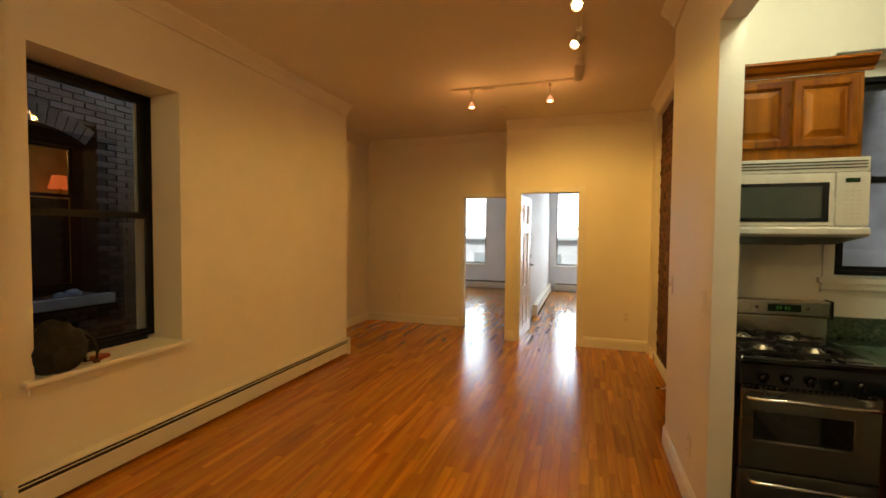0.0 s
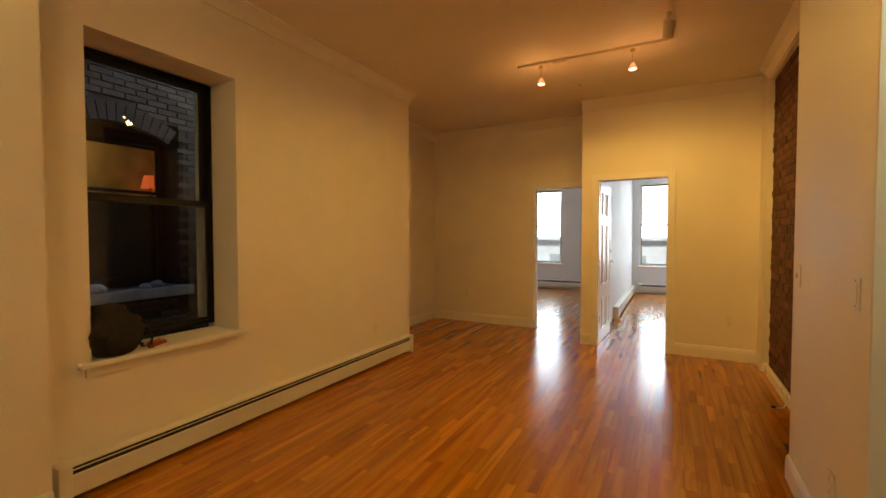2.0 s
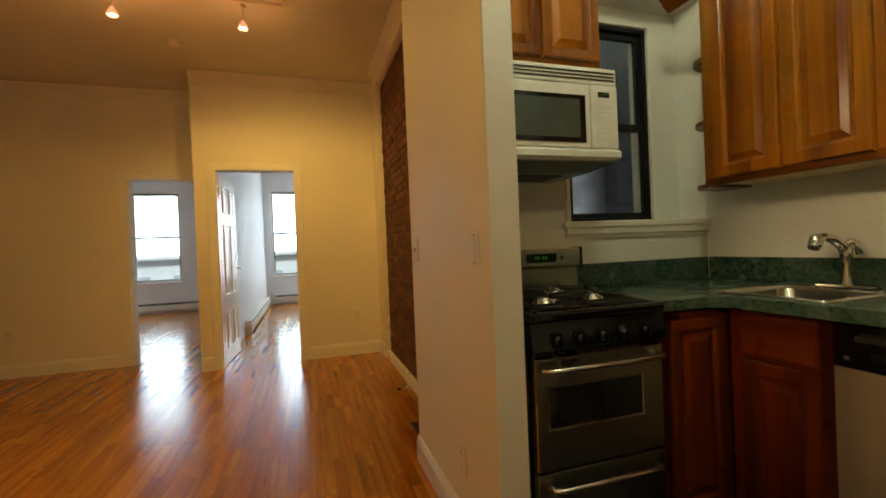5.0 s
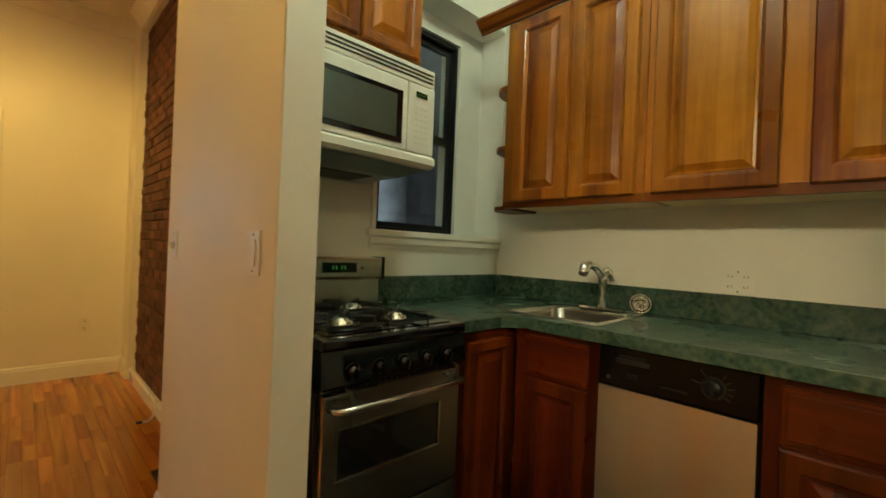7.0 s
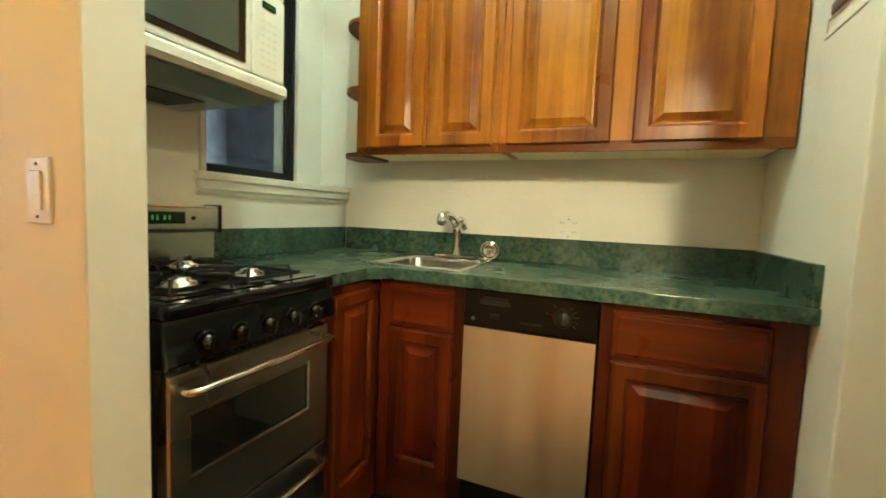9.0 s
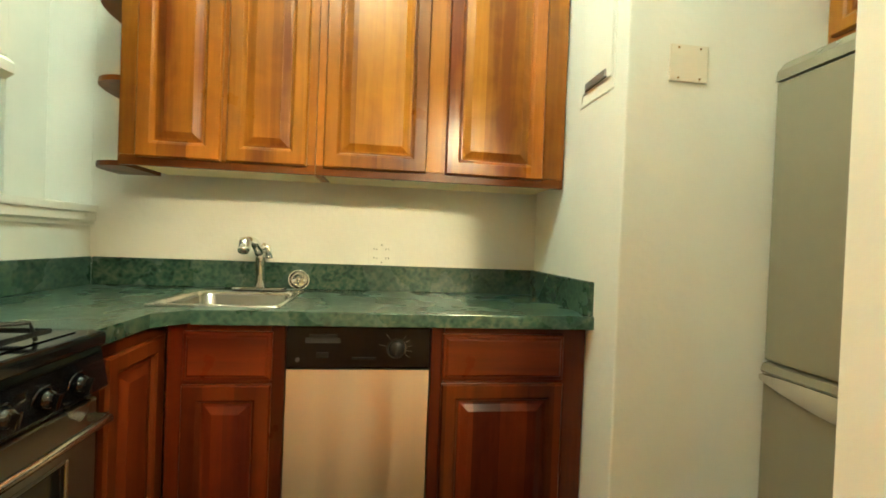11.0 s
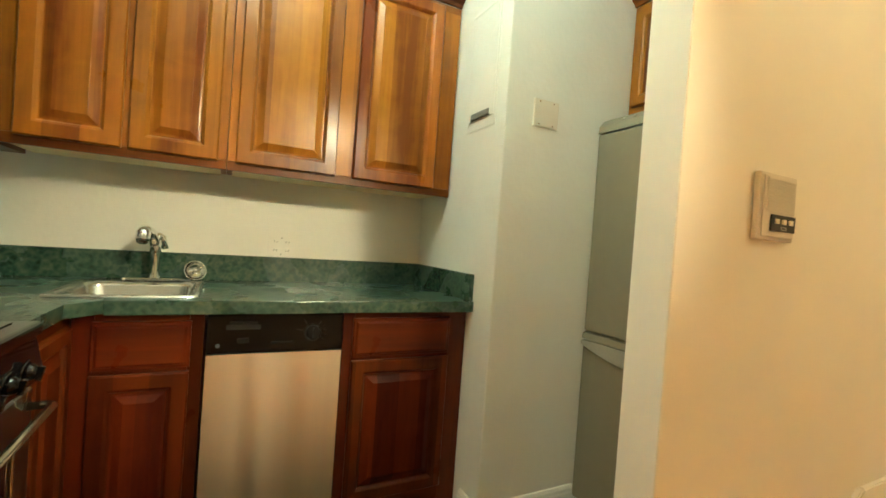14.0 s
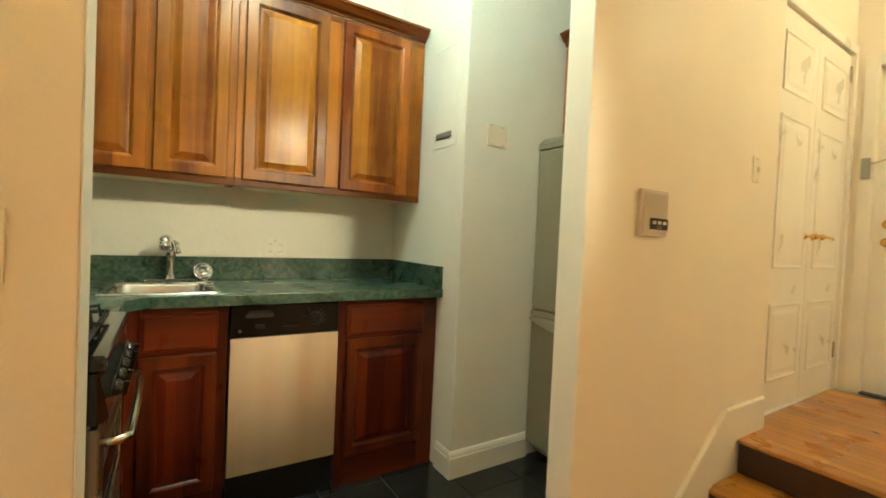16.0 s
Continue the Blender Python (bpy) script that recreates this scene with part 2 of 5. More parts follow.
def wall_with_holes(name, axis, at, thick, u0, u1, z0, z1, holes, material, label=""):
    """A wall across axis ('x' or 'y') from at to at + thick, with openings (u0, u1, z0, z1) cut through it."""
    us = sorted({u0, u1, *[h[0] for h in holes], *[h[1] for h in holes]})
    zs = sorted({z0, z1, *[h[2] for h in holes], *[h[3] for h in holes]})
    us = [u for u in us if u0 <= u <= u1]
    zs = [z for z in zs if z0 <= z <= z1]
    bm = bmesh.new()
    cache = {}

    def v(u, z, d):
        p = (at + d * thick, u, z) if axis == "x" else (u, at + d * thick, z)
        if p not in cache:
            cache[p] = bm.verts.new(p)
        return cache[p]

    def solid(i, j):
        if not (0 <= i < len(us) - 1 and 0 <= j < len(zs) - 1):
            return False
        u, z = (us[i] + us[i + 1]) / 2, (zs[j] + zs[j + 1]) / 2
        return not any(h[0] < u < h[1] and h[2] < z < h[3] for h in holes)

    for i in range(len(us) - 1):
        for j in range(len(zs) - 1):
            if not solid(i, j):
                continue
            a, b, c, d = us[i], us[i + 1], zs[j], zs[j + 1]
            for s in (0, 1):
                bm.faces.new([v(a, c, s), v(b, c, s), v(b, d, s), v(a, d, s)])
            for di, dj, e in ((-1, 0, ((a, c), (a, d))), (1, 0, ((b, c), (b, d))), (0, -1, ((a, c), (b, c))), (0, 1, ((a, d), (b, d)))):
                if not solid(i + di, j + dj):
                    (p, q), (r, t) = e
                    bm.faces.new([v(p, q, 0), v(r, t, 0), v(r, t, 1), v(p, q, 1)])
    bmesh.ops.recalc_face_normals(bm, faces=bm.faces)
    return tagged(part(name, bm, material), label, "wall", kind="structure")
# ---- the plan ----
XL = -2.13             # living room, long wall with the window
XP, XK = 1.166, 1.270   # partition: living side, kitchen side
XB = 1.43              # brick wall beyond the partition
YD2, YD1 = 7.42, 8.06  # walls with the two bedroom openings
YW = 13.0              # street wall of the bedrooms
ZC = 2.96              # ceiling
XKB = 2.709            # kitchen back wall
YKW = 4.415            # kitchen window wall
YKE = 2.532            # end wall of the worktop
XPW = 1.970            # wall beside the refrigerator
ZL = 0.32              # landing

slab("floor", -4.8, -1.6, -0.14, 2.9, 13.3, -0.022, SUBFLOOR, "dark boards under the strip flooring", category="floor")
bm = box_bm(XL - 0.34, -1.6, ZC, 2.95, 6.067, ZC + 0.12)
box_bm(-2.95, 6.067, ZC, 2.95, 7.9, ZC + 0.12, bm=bm)
box_bm(-4.8, 7.9, ZC, 2.95, 13.3, ZC + 0.12, bm=bm)
tagged(part("ceiling", bm, CEIL), "cream painted plaster ceiling", "ceiling", kind="structure")

wall_with_holes("wall_west", "x", XL - 0.34, 0.34, 2.72, 6.187, 0, ZC, [(3.05, 3.93, 0.655, 2.43)], PAINT, "cream plaster wall with a deep window recess")
slab("wall_stair_side", -2.12, -1.5, 0, -2.0, 2.828, ZC, PAINT, "bright cream wall beside the landing")
slab("wall_alcove_south", -2.95, 6.067, 0, XL - 0.341, 6.187, ZC, PAINT, "cream wall of the alcove")
slab("wall_alcove_west", -2.95, 6.188, 0, -2.83, YD1, ZC, PAINT, "cream wall of the alcove")
wall_with_holes("wall_bedroom_left", "y", YD1, 0.12, -2.95, -0.405, 0, ZC, [(-1.18, -0.44, -1, 2.0)], PAINT, "cream wall with an open doorway")
slab("wall_return", -0.405, YD2 + 0.121, 0, -0.24, YW, ZC, COLD, "white wall between the bedrooms")
wall_with_holes("wall_bedroom_right", "y", YD2, 0.12, -0.405, 1.65, 0, ZC, [(-0.216, 0.545, -1, 2.0)], PAINT, "cream wall with a doorway")
slab("wall_brick_backing", XB + 0.05, 4.895, 0, XB + 0.2, YD2 - 0.001, ZC, PAINT, "wall behind exposed brick")
slab("wall_chase", 1.385, 7.13, 0, XB + 0.05, YD2 - 0.002, ZC, PAINT, "narrow cream plaster pier beside the brick")
slab("wall_brick_top", 1.40, 4.895, 2.84, XB + 0.05, 7.13, ZC, PAINT, "cream plaster band above the brick")
slab("wall_partition_far", XP, 3.843, 0, XK, 4.885, ZC, PAINT, "cream partition end beside the kitchen", 0.004)
slab("wall_partition_header", XP, 2.615, 2.42, XK, 3.843, ZC, PAINT, "plaster header over the kitchen opening", 0.004)
slab("wall_partition_near", XP, 1.25, 0, XK, 2.615, ZC, PAINT, "cream wall that carries the intercom", 0.004)
# added sheets put the kitchen lamp's whiter light into the jamb colour
slab("jamb_cool_tint", XP + 0.002, 2.6155, 0, XK - 0.002, 2.618, 2.418, KPAINT, "thin added sheet, whiter for the kitchen lamp's light on the jamb")
slab("jamb_cool_tint_far", XP + 0.002, 3.840, 0, XK - 0.002, 3.8425, 2.418, KPAINT, "thin added sheet, whiter for the kitchen lamp's light on the jamb")
slab("wall_partition_return", XK, 4.745, 0, XB + 0.2, 4.885, ZC, PAINT, "short plaster return")
wall_with_holes("wall_kitchen_window", "y", YKW, 0.17, XK, XKB + 0.12, 0, ZC, [(1.845, XKB - 0.001, 1.235, 2.42)], KPAINT, "white plaster wall with a window recess")
wall_with_holes("wall_kitchen_window_outer", "y", YKW + 0.171, 0.16, XK, XKB + 0.12, 0, ZC, [(1.955, 2.52, 1.235, 2.33)], KPAINT, "white recess wall round the window")
# out-of-view block added so that no sun reaches the air shaft wall
slab("shaft_sun_blocker", XK, YKW + 0.2, ZC + 0.121, XKB + 0.12, YKW + 0.33, 6, KPAINT, "unseen wall added to keep sun off the air shaft")
slab("wall_kitchen_back", XKB, 0.9, 0, XKB + 0.12, YKW - 0.001, ZC, KPAINT, "off-white plaster wall above the worktop")
slab("wall_pier", XPW, 1.2, 0, XKB - 0.001, YKE, ZC, KPAINT, "off-white plaster pier", 0.006)
slab("wall_kitchen_south", XK + 0.001, 1.2, 0, XPW - 0.001, 1.3, ZC, KPAINT, "white wall behind the refrigerator")
wall_with_holes("wall_entry", "y", -0.08, 0.12, -2.0, 1.249, 0, ZC, [(0.28, 1.10, ZL, 2.36)], PAINT, "cream wall with the entrance door")
wall_with_holes("wall_closet", "x", 1.222, 0.1, -0.08, 1.249, 0, ZC, [(0.075, 1.145, ZL, 2.452)], PAINT, "cream wall with closet doors")
slab("wall_closet_inside", 1.75, -0.2, 0, 1.85, 1.19, ZC, PAINT, "closet back wall")
slab("wall_hall_outside", -0.4, -1.0, 0, 1.3, -0.9, ZC, PAINT, "wall of the stair hall outside")
# first two openings are added out of view, for the fill lamps
wall_with_holes("wall_street", "y", YW, 0.3, -4.8, 2.2, 0, ZC, [(-4.26, -3.46, 0.63, 2.52), (1.05, 1.80, 0.63, 2.55), (-2.78, -1.90, 0.63, 2.52), (-0.08, 0.82, 0.63, 2.55)], COLD, "white wall with tall street windows")
slab("wall_bedroom_back", -4.8, YD1, 0, -2.951, YD1 + 0.12, ZC, COLD, "white bedroom wall")
slab("wall_bedroom_west", -4.8, YD1 + 0.121, 0, -4.65, YW - 0.001, ZC, COLD, "white bedroom wall")
slab("wall_bedroom_east", 1.9, YD2, 0, 2.05, YW - 0.001, ZC, COLD, "white bedroom wall")


def run_of(name, p0, p1, prof, material, label, z=0.0, category="trim"):
    """A moulding from p0 to p1; the room lies to the left of that way."""
    a, b = Vector(p0), Vector(p1)
    d = b - a
    ob = part(name, profile_bm(prof, d.length), material)
    ob.matrix_world = pose(a.x, a.y, z, 0, 0, math.degrees(math.atan2(d.y, d.x)))
    return tagged(ob, label, category, kind="structure")


BASE = [(0, 0), (0.016, 0), (0.016, 0.1), (0.013, 0.106), (0.012, 0.118), (0.006, 0.13), (0, 0.132)]
for p0, p1 in (((-2.83, YD1), (-2.83, 6.187)), ((-1.26, YD1), (-2.83, YD1)), ((-0.29, YD2), (-0.405, YD2)), ((1.385, YD2), (0.62, YD2)),
               ((1.385, 7.13), (1.385, YD2)), ((XP, 3.843), (XP, 4.885)), ((XP, 2.061), (XP, 2.615)),
               ((XPW, 2.04), (XPW, YKE + 0.016)), ((XPW, YKE), (2.10, YKE)), ((-2.0, 2.828), (-2.0, 1.75)), ((XL, 2.863), (XL, 2.828))):
    run_of("baseboard", p0, p1, BASE, TRIM, "white painted wooden baseboard with a moulded top")
run_of("baseboard", (1.425, 4.895), (1.425, 7.13), [(0, 0), (0.03, 0), (0.03, 0.075), (0.02, 0.085), (0, 0.085)], TRIM, "white board along the foot of the brick")
CROWN = [(0, 0), (0, -0.11), (0.012, -0.11), (0.02, -0.09), (0.045, -0.05), (0.08, -0.02), (0.09, -0.012), (0.09, 0)]
for p0, p1 in (((XL, 6.187), (XL, 2.828)), ((-2.83, YD1), (-2.83, 6.187)), ((-0.405, YD1), (-2.83, YD1)), ((1.385, YD2), (-0.405, YD2)),
               ((XP, 1.25), (XP, 4.885)), ((1.40, 4.885), (1.40, 7.13))):
    run_of("crown_moulding", p0, p1, CROWN, CEIL, "cream painted plaster crown moulding", ZC)


def casing(x0, x1, ztop, y, w=0.07, left=True):
    """Door casing on the living side of a wall at y."""
    bits = [(x1, 0, x1 + w, ztop + w), (x0, ztop, x1, ztop + w)]
    if left:
        bits.append((x0 - w, 0, x0, ztop + w))
    for a, b, c, d in bits:
        tagged(part("door_casing", box_bm(a, y - 0.02, b, c, y - 0.001, d, 0.004), TRIM), "white painted flat door casing", "trim", kind="structure")


casing(-0.216, 0.545, 2.0, YD2)
casing(-1.18, -0.47, 2.0, YD1)
for x0, x1, y in ((-0.216, 0.545, YD2), (-1.18, -0.44, YD1)):
    for a, b in ((x0 - 0.001, x0 + 0.015), (x1 - 0.015, x1 + 0.001)):
        tagged(part("door_jamb", box_bm(a, y - 0.002, 0, b, y + 0.125, 2.0), TRIM), "white painted door jamb", "trim", kind="structure")

# landing, step and stair skirt
STEP = wood("worn_honey_oak", (0.25, 0.092, 0.008), (0.47, 0.215, 0.026), 0.3, (0.06, 1, 1), 14, coat=0.25)
# near-black brown for the risers and the bodies behind them
RISER = wood("dark_riser_wood", (0.022, 0.008, 0.004), (0.055, 0.021, 0.009), 0.4, (0.06, 1, 1), 12)
stair = thing("landing_steps", "honey oak entrance landing with a dark riser step", "steps", 0, 1.487, 0, kind="structure")
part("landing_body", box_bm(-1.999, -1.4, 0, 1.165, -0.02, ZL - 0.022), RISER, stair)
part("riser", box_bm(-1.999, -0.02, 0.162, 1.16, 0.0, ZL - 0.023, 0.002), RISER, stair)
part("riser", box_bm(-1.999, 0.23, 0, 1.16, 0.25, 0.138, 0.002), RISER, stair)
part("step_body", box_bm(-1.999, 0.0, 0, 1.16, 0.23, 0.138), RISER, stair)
part("tread", box_bm(-1.999, 0.001, 0.139, 1.16, 0.275, 0.162, 0.008), STEP, stair)
part("nosing", box_bm(-1.999, -0.06, ZL - 0.022, 1.16, 0.022, ZL, 0.009), STEP, stair)
for k in range(22):
    y1 = -0.061 - k * 0.06
    part("plank", box_bm(-1.999, y1 - 0.0585, ZL - 0.022, 1.221, y1, ZL - 0.001, 0.0012, segments=1), STEP, stair)
bm = bmesh.new()
outline = [(1.26, ZL), (1.26, 0.475), (1.65, 0.475), (2.06, 0.135), (2.06, 0.0), (1.95, 0.0), (1.525, ZL)]
front = [bm.verts.new((XP - 0.018, y, z)) for y, z in outline]
back = [bm.verts.new((XP, y, z)) for y, z in outline]
bm.faces.new(front)
bm.faces.new(back[::-1])
for k in range(len(outline)):
    bm.faces.new((front[k], back[k], back[(k + 1) % len(outline)], front[(k + 1) % len(outline)]))
bmesh.ops.recalc_face_normals(bm, faces=bm.faces)
bmesh.ops.bevel(bm, geom=bm.edges[:], offset=0.004, segments=2, affect="EDGES")
tagged(part("stair_skirt", bm, TRIM), "white painted sloping stair skirt board", "trim", kind="structure")

# ---- surfaces of things ----
CHERRY = wood("cherry_cabinet_wood", (0.118, 0.026, 0.0011), (0.335, 0.120, 0.0048), 0.34, (1, 1, 0.07), 8, coat=0.13, per_object=0.12, knots=0.35, staves=0.095, spec=0.2)
CHERRY_F = wood("cherry_door_frame_wood", (0.100, 0.020, 0.0008), (0.295, 0.096, 0.0038), 0.32, (1, 1, 0.07), 8, coat=0.30, per_object=0.16, knots=0.35, staves=0.095, spec=0.2)
CHERRY_H = wood("cherry_cabinet_wood_level", (0.078, 0.0145, 0.0007), (0.25, 0.072, 0.0028), 0.34, (0.05, 1, 1), 9, spec=0.2, coat=0.13, per_object=0.15)
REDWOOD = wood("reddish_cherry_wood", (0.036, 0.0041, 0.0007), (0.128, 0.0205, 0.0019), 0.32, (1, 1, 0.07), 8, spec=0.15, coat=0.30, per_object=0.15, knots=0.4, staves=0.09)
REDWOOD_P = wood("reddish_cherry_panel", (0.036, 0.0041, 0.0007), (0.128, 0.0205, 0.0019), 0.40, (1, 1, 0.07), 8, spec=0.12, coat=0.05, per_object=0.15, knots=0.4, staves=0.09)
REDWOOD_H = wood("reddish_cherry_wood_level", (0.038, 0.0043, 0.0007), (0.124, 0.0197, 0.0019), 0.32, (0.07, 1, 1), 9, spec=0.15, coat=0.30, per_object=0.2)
DARKCAB = mat("dark_cabinet_inside", (0.035, 0.012, 0.006), 0.5)
# pale wood, with light bounced off the worktop added to its colour
PALE_UNDER = mat("pale_cabinet_underside", (0.74, 0.64, 0.38), 0.6, vary=0.08)
STEEL = mat("brushed_steel", (0.60, 0.57, 0.52), 0.24, 1.0, vary=0.02, scale=2)
SATIN = mat("satin_stainless", (0.60, 0.53, 0.40), 0.35, 0.95, vary=0.04, scale=2, stretch=(8, 8, 0.25))
brush = SATIN.node_tree.nodes.new("ShaderNodeCombineXYZ")
brush.inputs[2].default_value = 1.0
SATIN.node_tree.links.new(brush.outputs[0], SATIN.node_tree.nodes["Principled BSDF"].inputs["Tangent"])
SATIN.node_tree.nodes["Principled BSDF"].inputs["Anisotropic"].default_value = 0.5
STEEL_H = mat("dark_brushed_steel", (0.30, 0.285, 0.26), 0.3, 1.0, vary=0.03, scale=2)
FRIDGE = mat("silver_grey_enamel", (0.27, 0.245, 0.178), 0.38, 0.45, vary=0.03, scale=20, bump=0.03, bump_scale=300)
CHROME = mat("polished_chrome", (0.78, 0.78, 0.76), 0.07, 1.0, vary=0.03)
DULL = mat("dull_painted_hinge", (0.30, 0.24, 0.15), 0.45, 0.3)
BRASS = mat("polished_brass", (0.80, 0.55, 0.17), 0.2, 1.0, vary=0.05)
BLACK = mat("black_enamel", (0.005, 0.005, 0.006), 0.07, vary=0.2, scale=12)
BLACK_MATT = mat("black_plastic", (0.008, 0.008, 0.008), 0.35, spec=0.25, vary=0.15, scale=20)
IRON = mat("cast_iron", (0.010, 0.010, 0.010), 0.35, vary=0.2, bump=0.2, bump_scale=200)
BROWN_PANEL = mat("brown_black_panel", (0.005, 0.0035, 0.003), 0.14, spec=0.22, vary=0.15)
WHITE_AP = mat("white_appliance_plastic", (0.74, 0.74, 0.68), 0.3, vary=0.02)
GREY_UNDER = mat("grey_hood_metal", (0.30, 0.31, 0.30), 0.35, 0.7)
IVORY = mat("ivory_plastic", (0.76, 0.70, 0.58), 0.35, vary=0.03)
BEIGE = mat("beige_plastic", (0.60, 0.54, 0.45), 0.4, vary=0.04)
DARKGLASS = mat("dark_oven_glass", (0.010, 0.011, 0.011), 0.05, vary=0.1, spec=0.6)
GREENLED = mat("green_display", (0.01, 0.03, 0.01), 0.2, emit=((0.35, 1.0, 0.15), 0.1))
GREENBACK = mat("dark_green_display_glass", (0.006, 0.02, 0.008), 0.15)
MARK = mat("pale_print", (0.34, 0.33, 0.30), 0.5)
FAINT = mat("faint_grey_print", (0.09, 0.085, 0.075), 0.5)
# near-black for screws and filter; stands in for shade in slots and recesses
SLOT = mat("dark_slot", (0.008, 0.007, 0.006), 0.6)
BLACKFRAME = mat("black_window_paint", (0.006, 0.006, 0.0065), 0.42, vary=0.2, bump=0.08, bump_scale=80, spec=0.3)
TILE = mat("black_floor_tile", (0.018, 0.019, 0.020), 0.16, vary=0.35, scale=14, per_object=0.3)
GROUT = mat("dark_grout", (0.05, 0.05, 0.047), 0.8)
BRICK = mat("old_red_brick", (0.125, 0.046, 0.021), 0.85, vary=0.35, scale=16, bump=0.6, bump_scale=70, per_object=0.4)
MORTAR = mat("grey_brown_mortar", (0.115, 0.062, 0.036), 0.9, vary=0.25, scale=20, bump=0.5, bump_scale=90)
SOOT = mat("sooty_grey_brick", (0.060, 0.055, 0.053), 0.8, vary=0.6, scale=22, bump=1.0, bump_scale=45, per_object=0.5)
SOOT_M = mat("sooty_mortar", (0.034, 0.032, 0.031), 0.9, vary=0.3, bump=0.4)
STONE = mat("pale_stone", (0.48, 0.50, 0.52), 0.8, vary=0.2, bump=0.3)
BAG = mat("dark_olive_canvas", (0.010, 0.008, 0.005), 0.8, vary=0.3, scale=20, bump=0.4, bump_scale=300)
LEATHER = mat("dark_tan_strap", (0.09, 0.045, 0.02), 0.6)
REDCAP = mat("red_packet", (0.36, 0.06, 0.02), 0.45)
HEATER = mat("cream_heater_enamel", (0.72, 0.68, 0.58), 0.35, vary=0.04, scale=6)


def glass(name, tint, rough=0.0):
    m = bpy.data.materials.new(name)
    m.use_nodes = True
    b = m.node_tree.nodes["Principled BSDF"]
    b.inputs["Base Color"].default_value = (*tint, 1)
    b.inputs["Roughness"].default_value = rough
    b.inputs["Transmission Weight"].default_value = 1.0
    b.inputs["IOR"].default_value = 1.45
    return m


GLASS = glass("clear_window_glass", (0.95, 0.97, 0.98))


def laminate():
    """Dark green marbled worktop laminate."""
    m = mat("green_marbled_laminate", (0.03, 0.085, 0.055), 0.27, coat=0.1)
    nt = m.node_tree
    n, l = nt.nodes, nt.links
    tc = n.new("ShaderNodeTexCoord")
    a = n.new("ShaderNodeTexNoise")
    a.inputs["Scale"].default_value, a.inputs["Detail"].default_value, a.inputs["Distortion"].default_value = 26, 9, 1.2
    v = n.new("ShaderNodeTexVoronoi")
    v.inputs["Scale"].default_value = 55
    l.new(tc.outputs["Object"], a.inputs["Vector"])
    l.new(tc.outputs["Object"], v.inputs["Vector"])
    mx = n.new("ShaderNodeMix")
    mx.inputs[0].default_value = 0.28
    l.new(a.outputs[0], mx.inputs[2])
    l.new(v.outputs[0], mx.inputs[3])
    cr = n.new("ShaderNodeValToRGB")
    e = cr.color_ramp.elements
    e[0].position, e[0].color = 0.30, (0.012, 0.028, 0.020, 1)
    e[1].position, e[1].color = 0.68, (0.090, 0.115, 0.075, 1)
    mid = e.new(0.48)
    mid.color = (0.034, 0.072, 0.050, 1)
    l.new(mx.outputs[0], cr.inputs[0])
    l.new(cr.outputs[0], n["Principled BSDF"].inputs["Base Color"])
    return m


LAMINATE = laminate()


def ring_bm(w, h, steps, cap=True, base=False):
    """A panel of w by h in the x-z plane, front to -y, lofted over (inset, height) steps."""
    bm = bmesh.new()
    rows = []
    for d, t in steps:
        rows.append([bm.verts.new(p) for p in ((d, -t, d), (w - d, -t, d), (w - d, -t, h - d), (d, -t, h - d))])
    for a, b in zip(rows, rows[1:]):
        for k in range(4):
            bm.faces.new((a[k], a[(k + 1) % 4], b[(k + 1) % 4], b[k]))
    if cap:
        bm.faces.new(rows[-1])
    if base:
        bm.faces.new(rows[0][::-1])
    bmesh.ops.recalc_face_normals(bm, faces=bm.faces)
    return bm


def raised_door(parent, name, x, z, w, h, y, m_frame, m_panel, stile=0.055, label=""):
    """A framed cabinet door with a raised panel; its back lies at y, its front faces -y."""
    door = part(name, moved(ring_bm(w, h, [(0, 0), (0, 0.012), (0.005, 0.019), (stile - 0.012, 0.019), (stile - 0.005, 0.014), (stile, 0.007), (stile + 0.004, 0.007)], cap=False, base=True), pose(x, y, z)), m_frame, parent, label)
    s = stile + 0.003
    if w - 2 * s > 0.05 and h - 2 * s > 0.05:
        part("panel", moved(ring_bm(w - 2 * s, h - 2 * s, [(0, 0.006), (0.008, 0.0075), (0.028, 0.0165), (0.031, 0.0175)]), pose(x + s, y, z + s)), m_panel, door)
    return door


def six_panel_door(parent, name, w, h, m, t=0.04, label=""):
    """A white moulded door leaf from the local origin along +x, front to -y."""
    leaf = part(name, box_bm(0, 0, 0, w, t, h, 0.003), m, parent, label)
    narrow = w < 0.6
    cols = [(0.07, w - 0.07)] if narrow else [(0.11, w / 2 - 0.045), (w / 2 + 0.045, w - 0.11)]
    for z0, z1 in ((0.16, 0.26 * h + 0.02), (0.36 * h, 0.74 * h), (0.80 * h, h - 0.12)):
        for a, b in cols:
            for side in (0, 1):
                bm = ring_bm(b - a, z1 - z0, [(0, 0), (0, 0.006), (0.008, 0.008), (0.016, 0.002), (0.035, 0.002), (0.055, 0.007)])
                bm = moved(bm, pose(a, 0, z0) if side == 0 else pose(b, t, z0, 0, 0, 180))
                part("panel", bm, m, leaf)
    return leaf

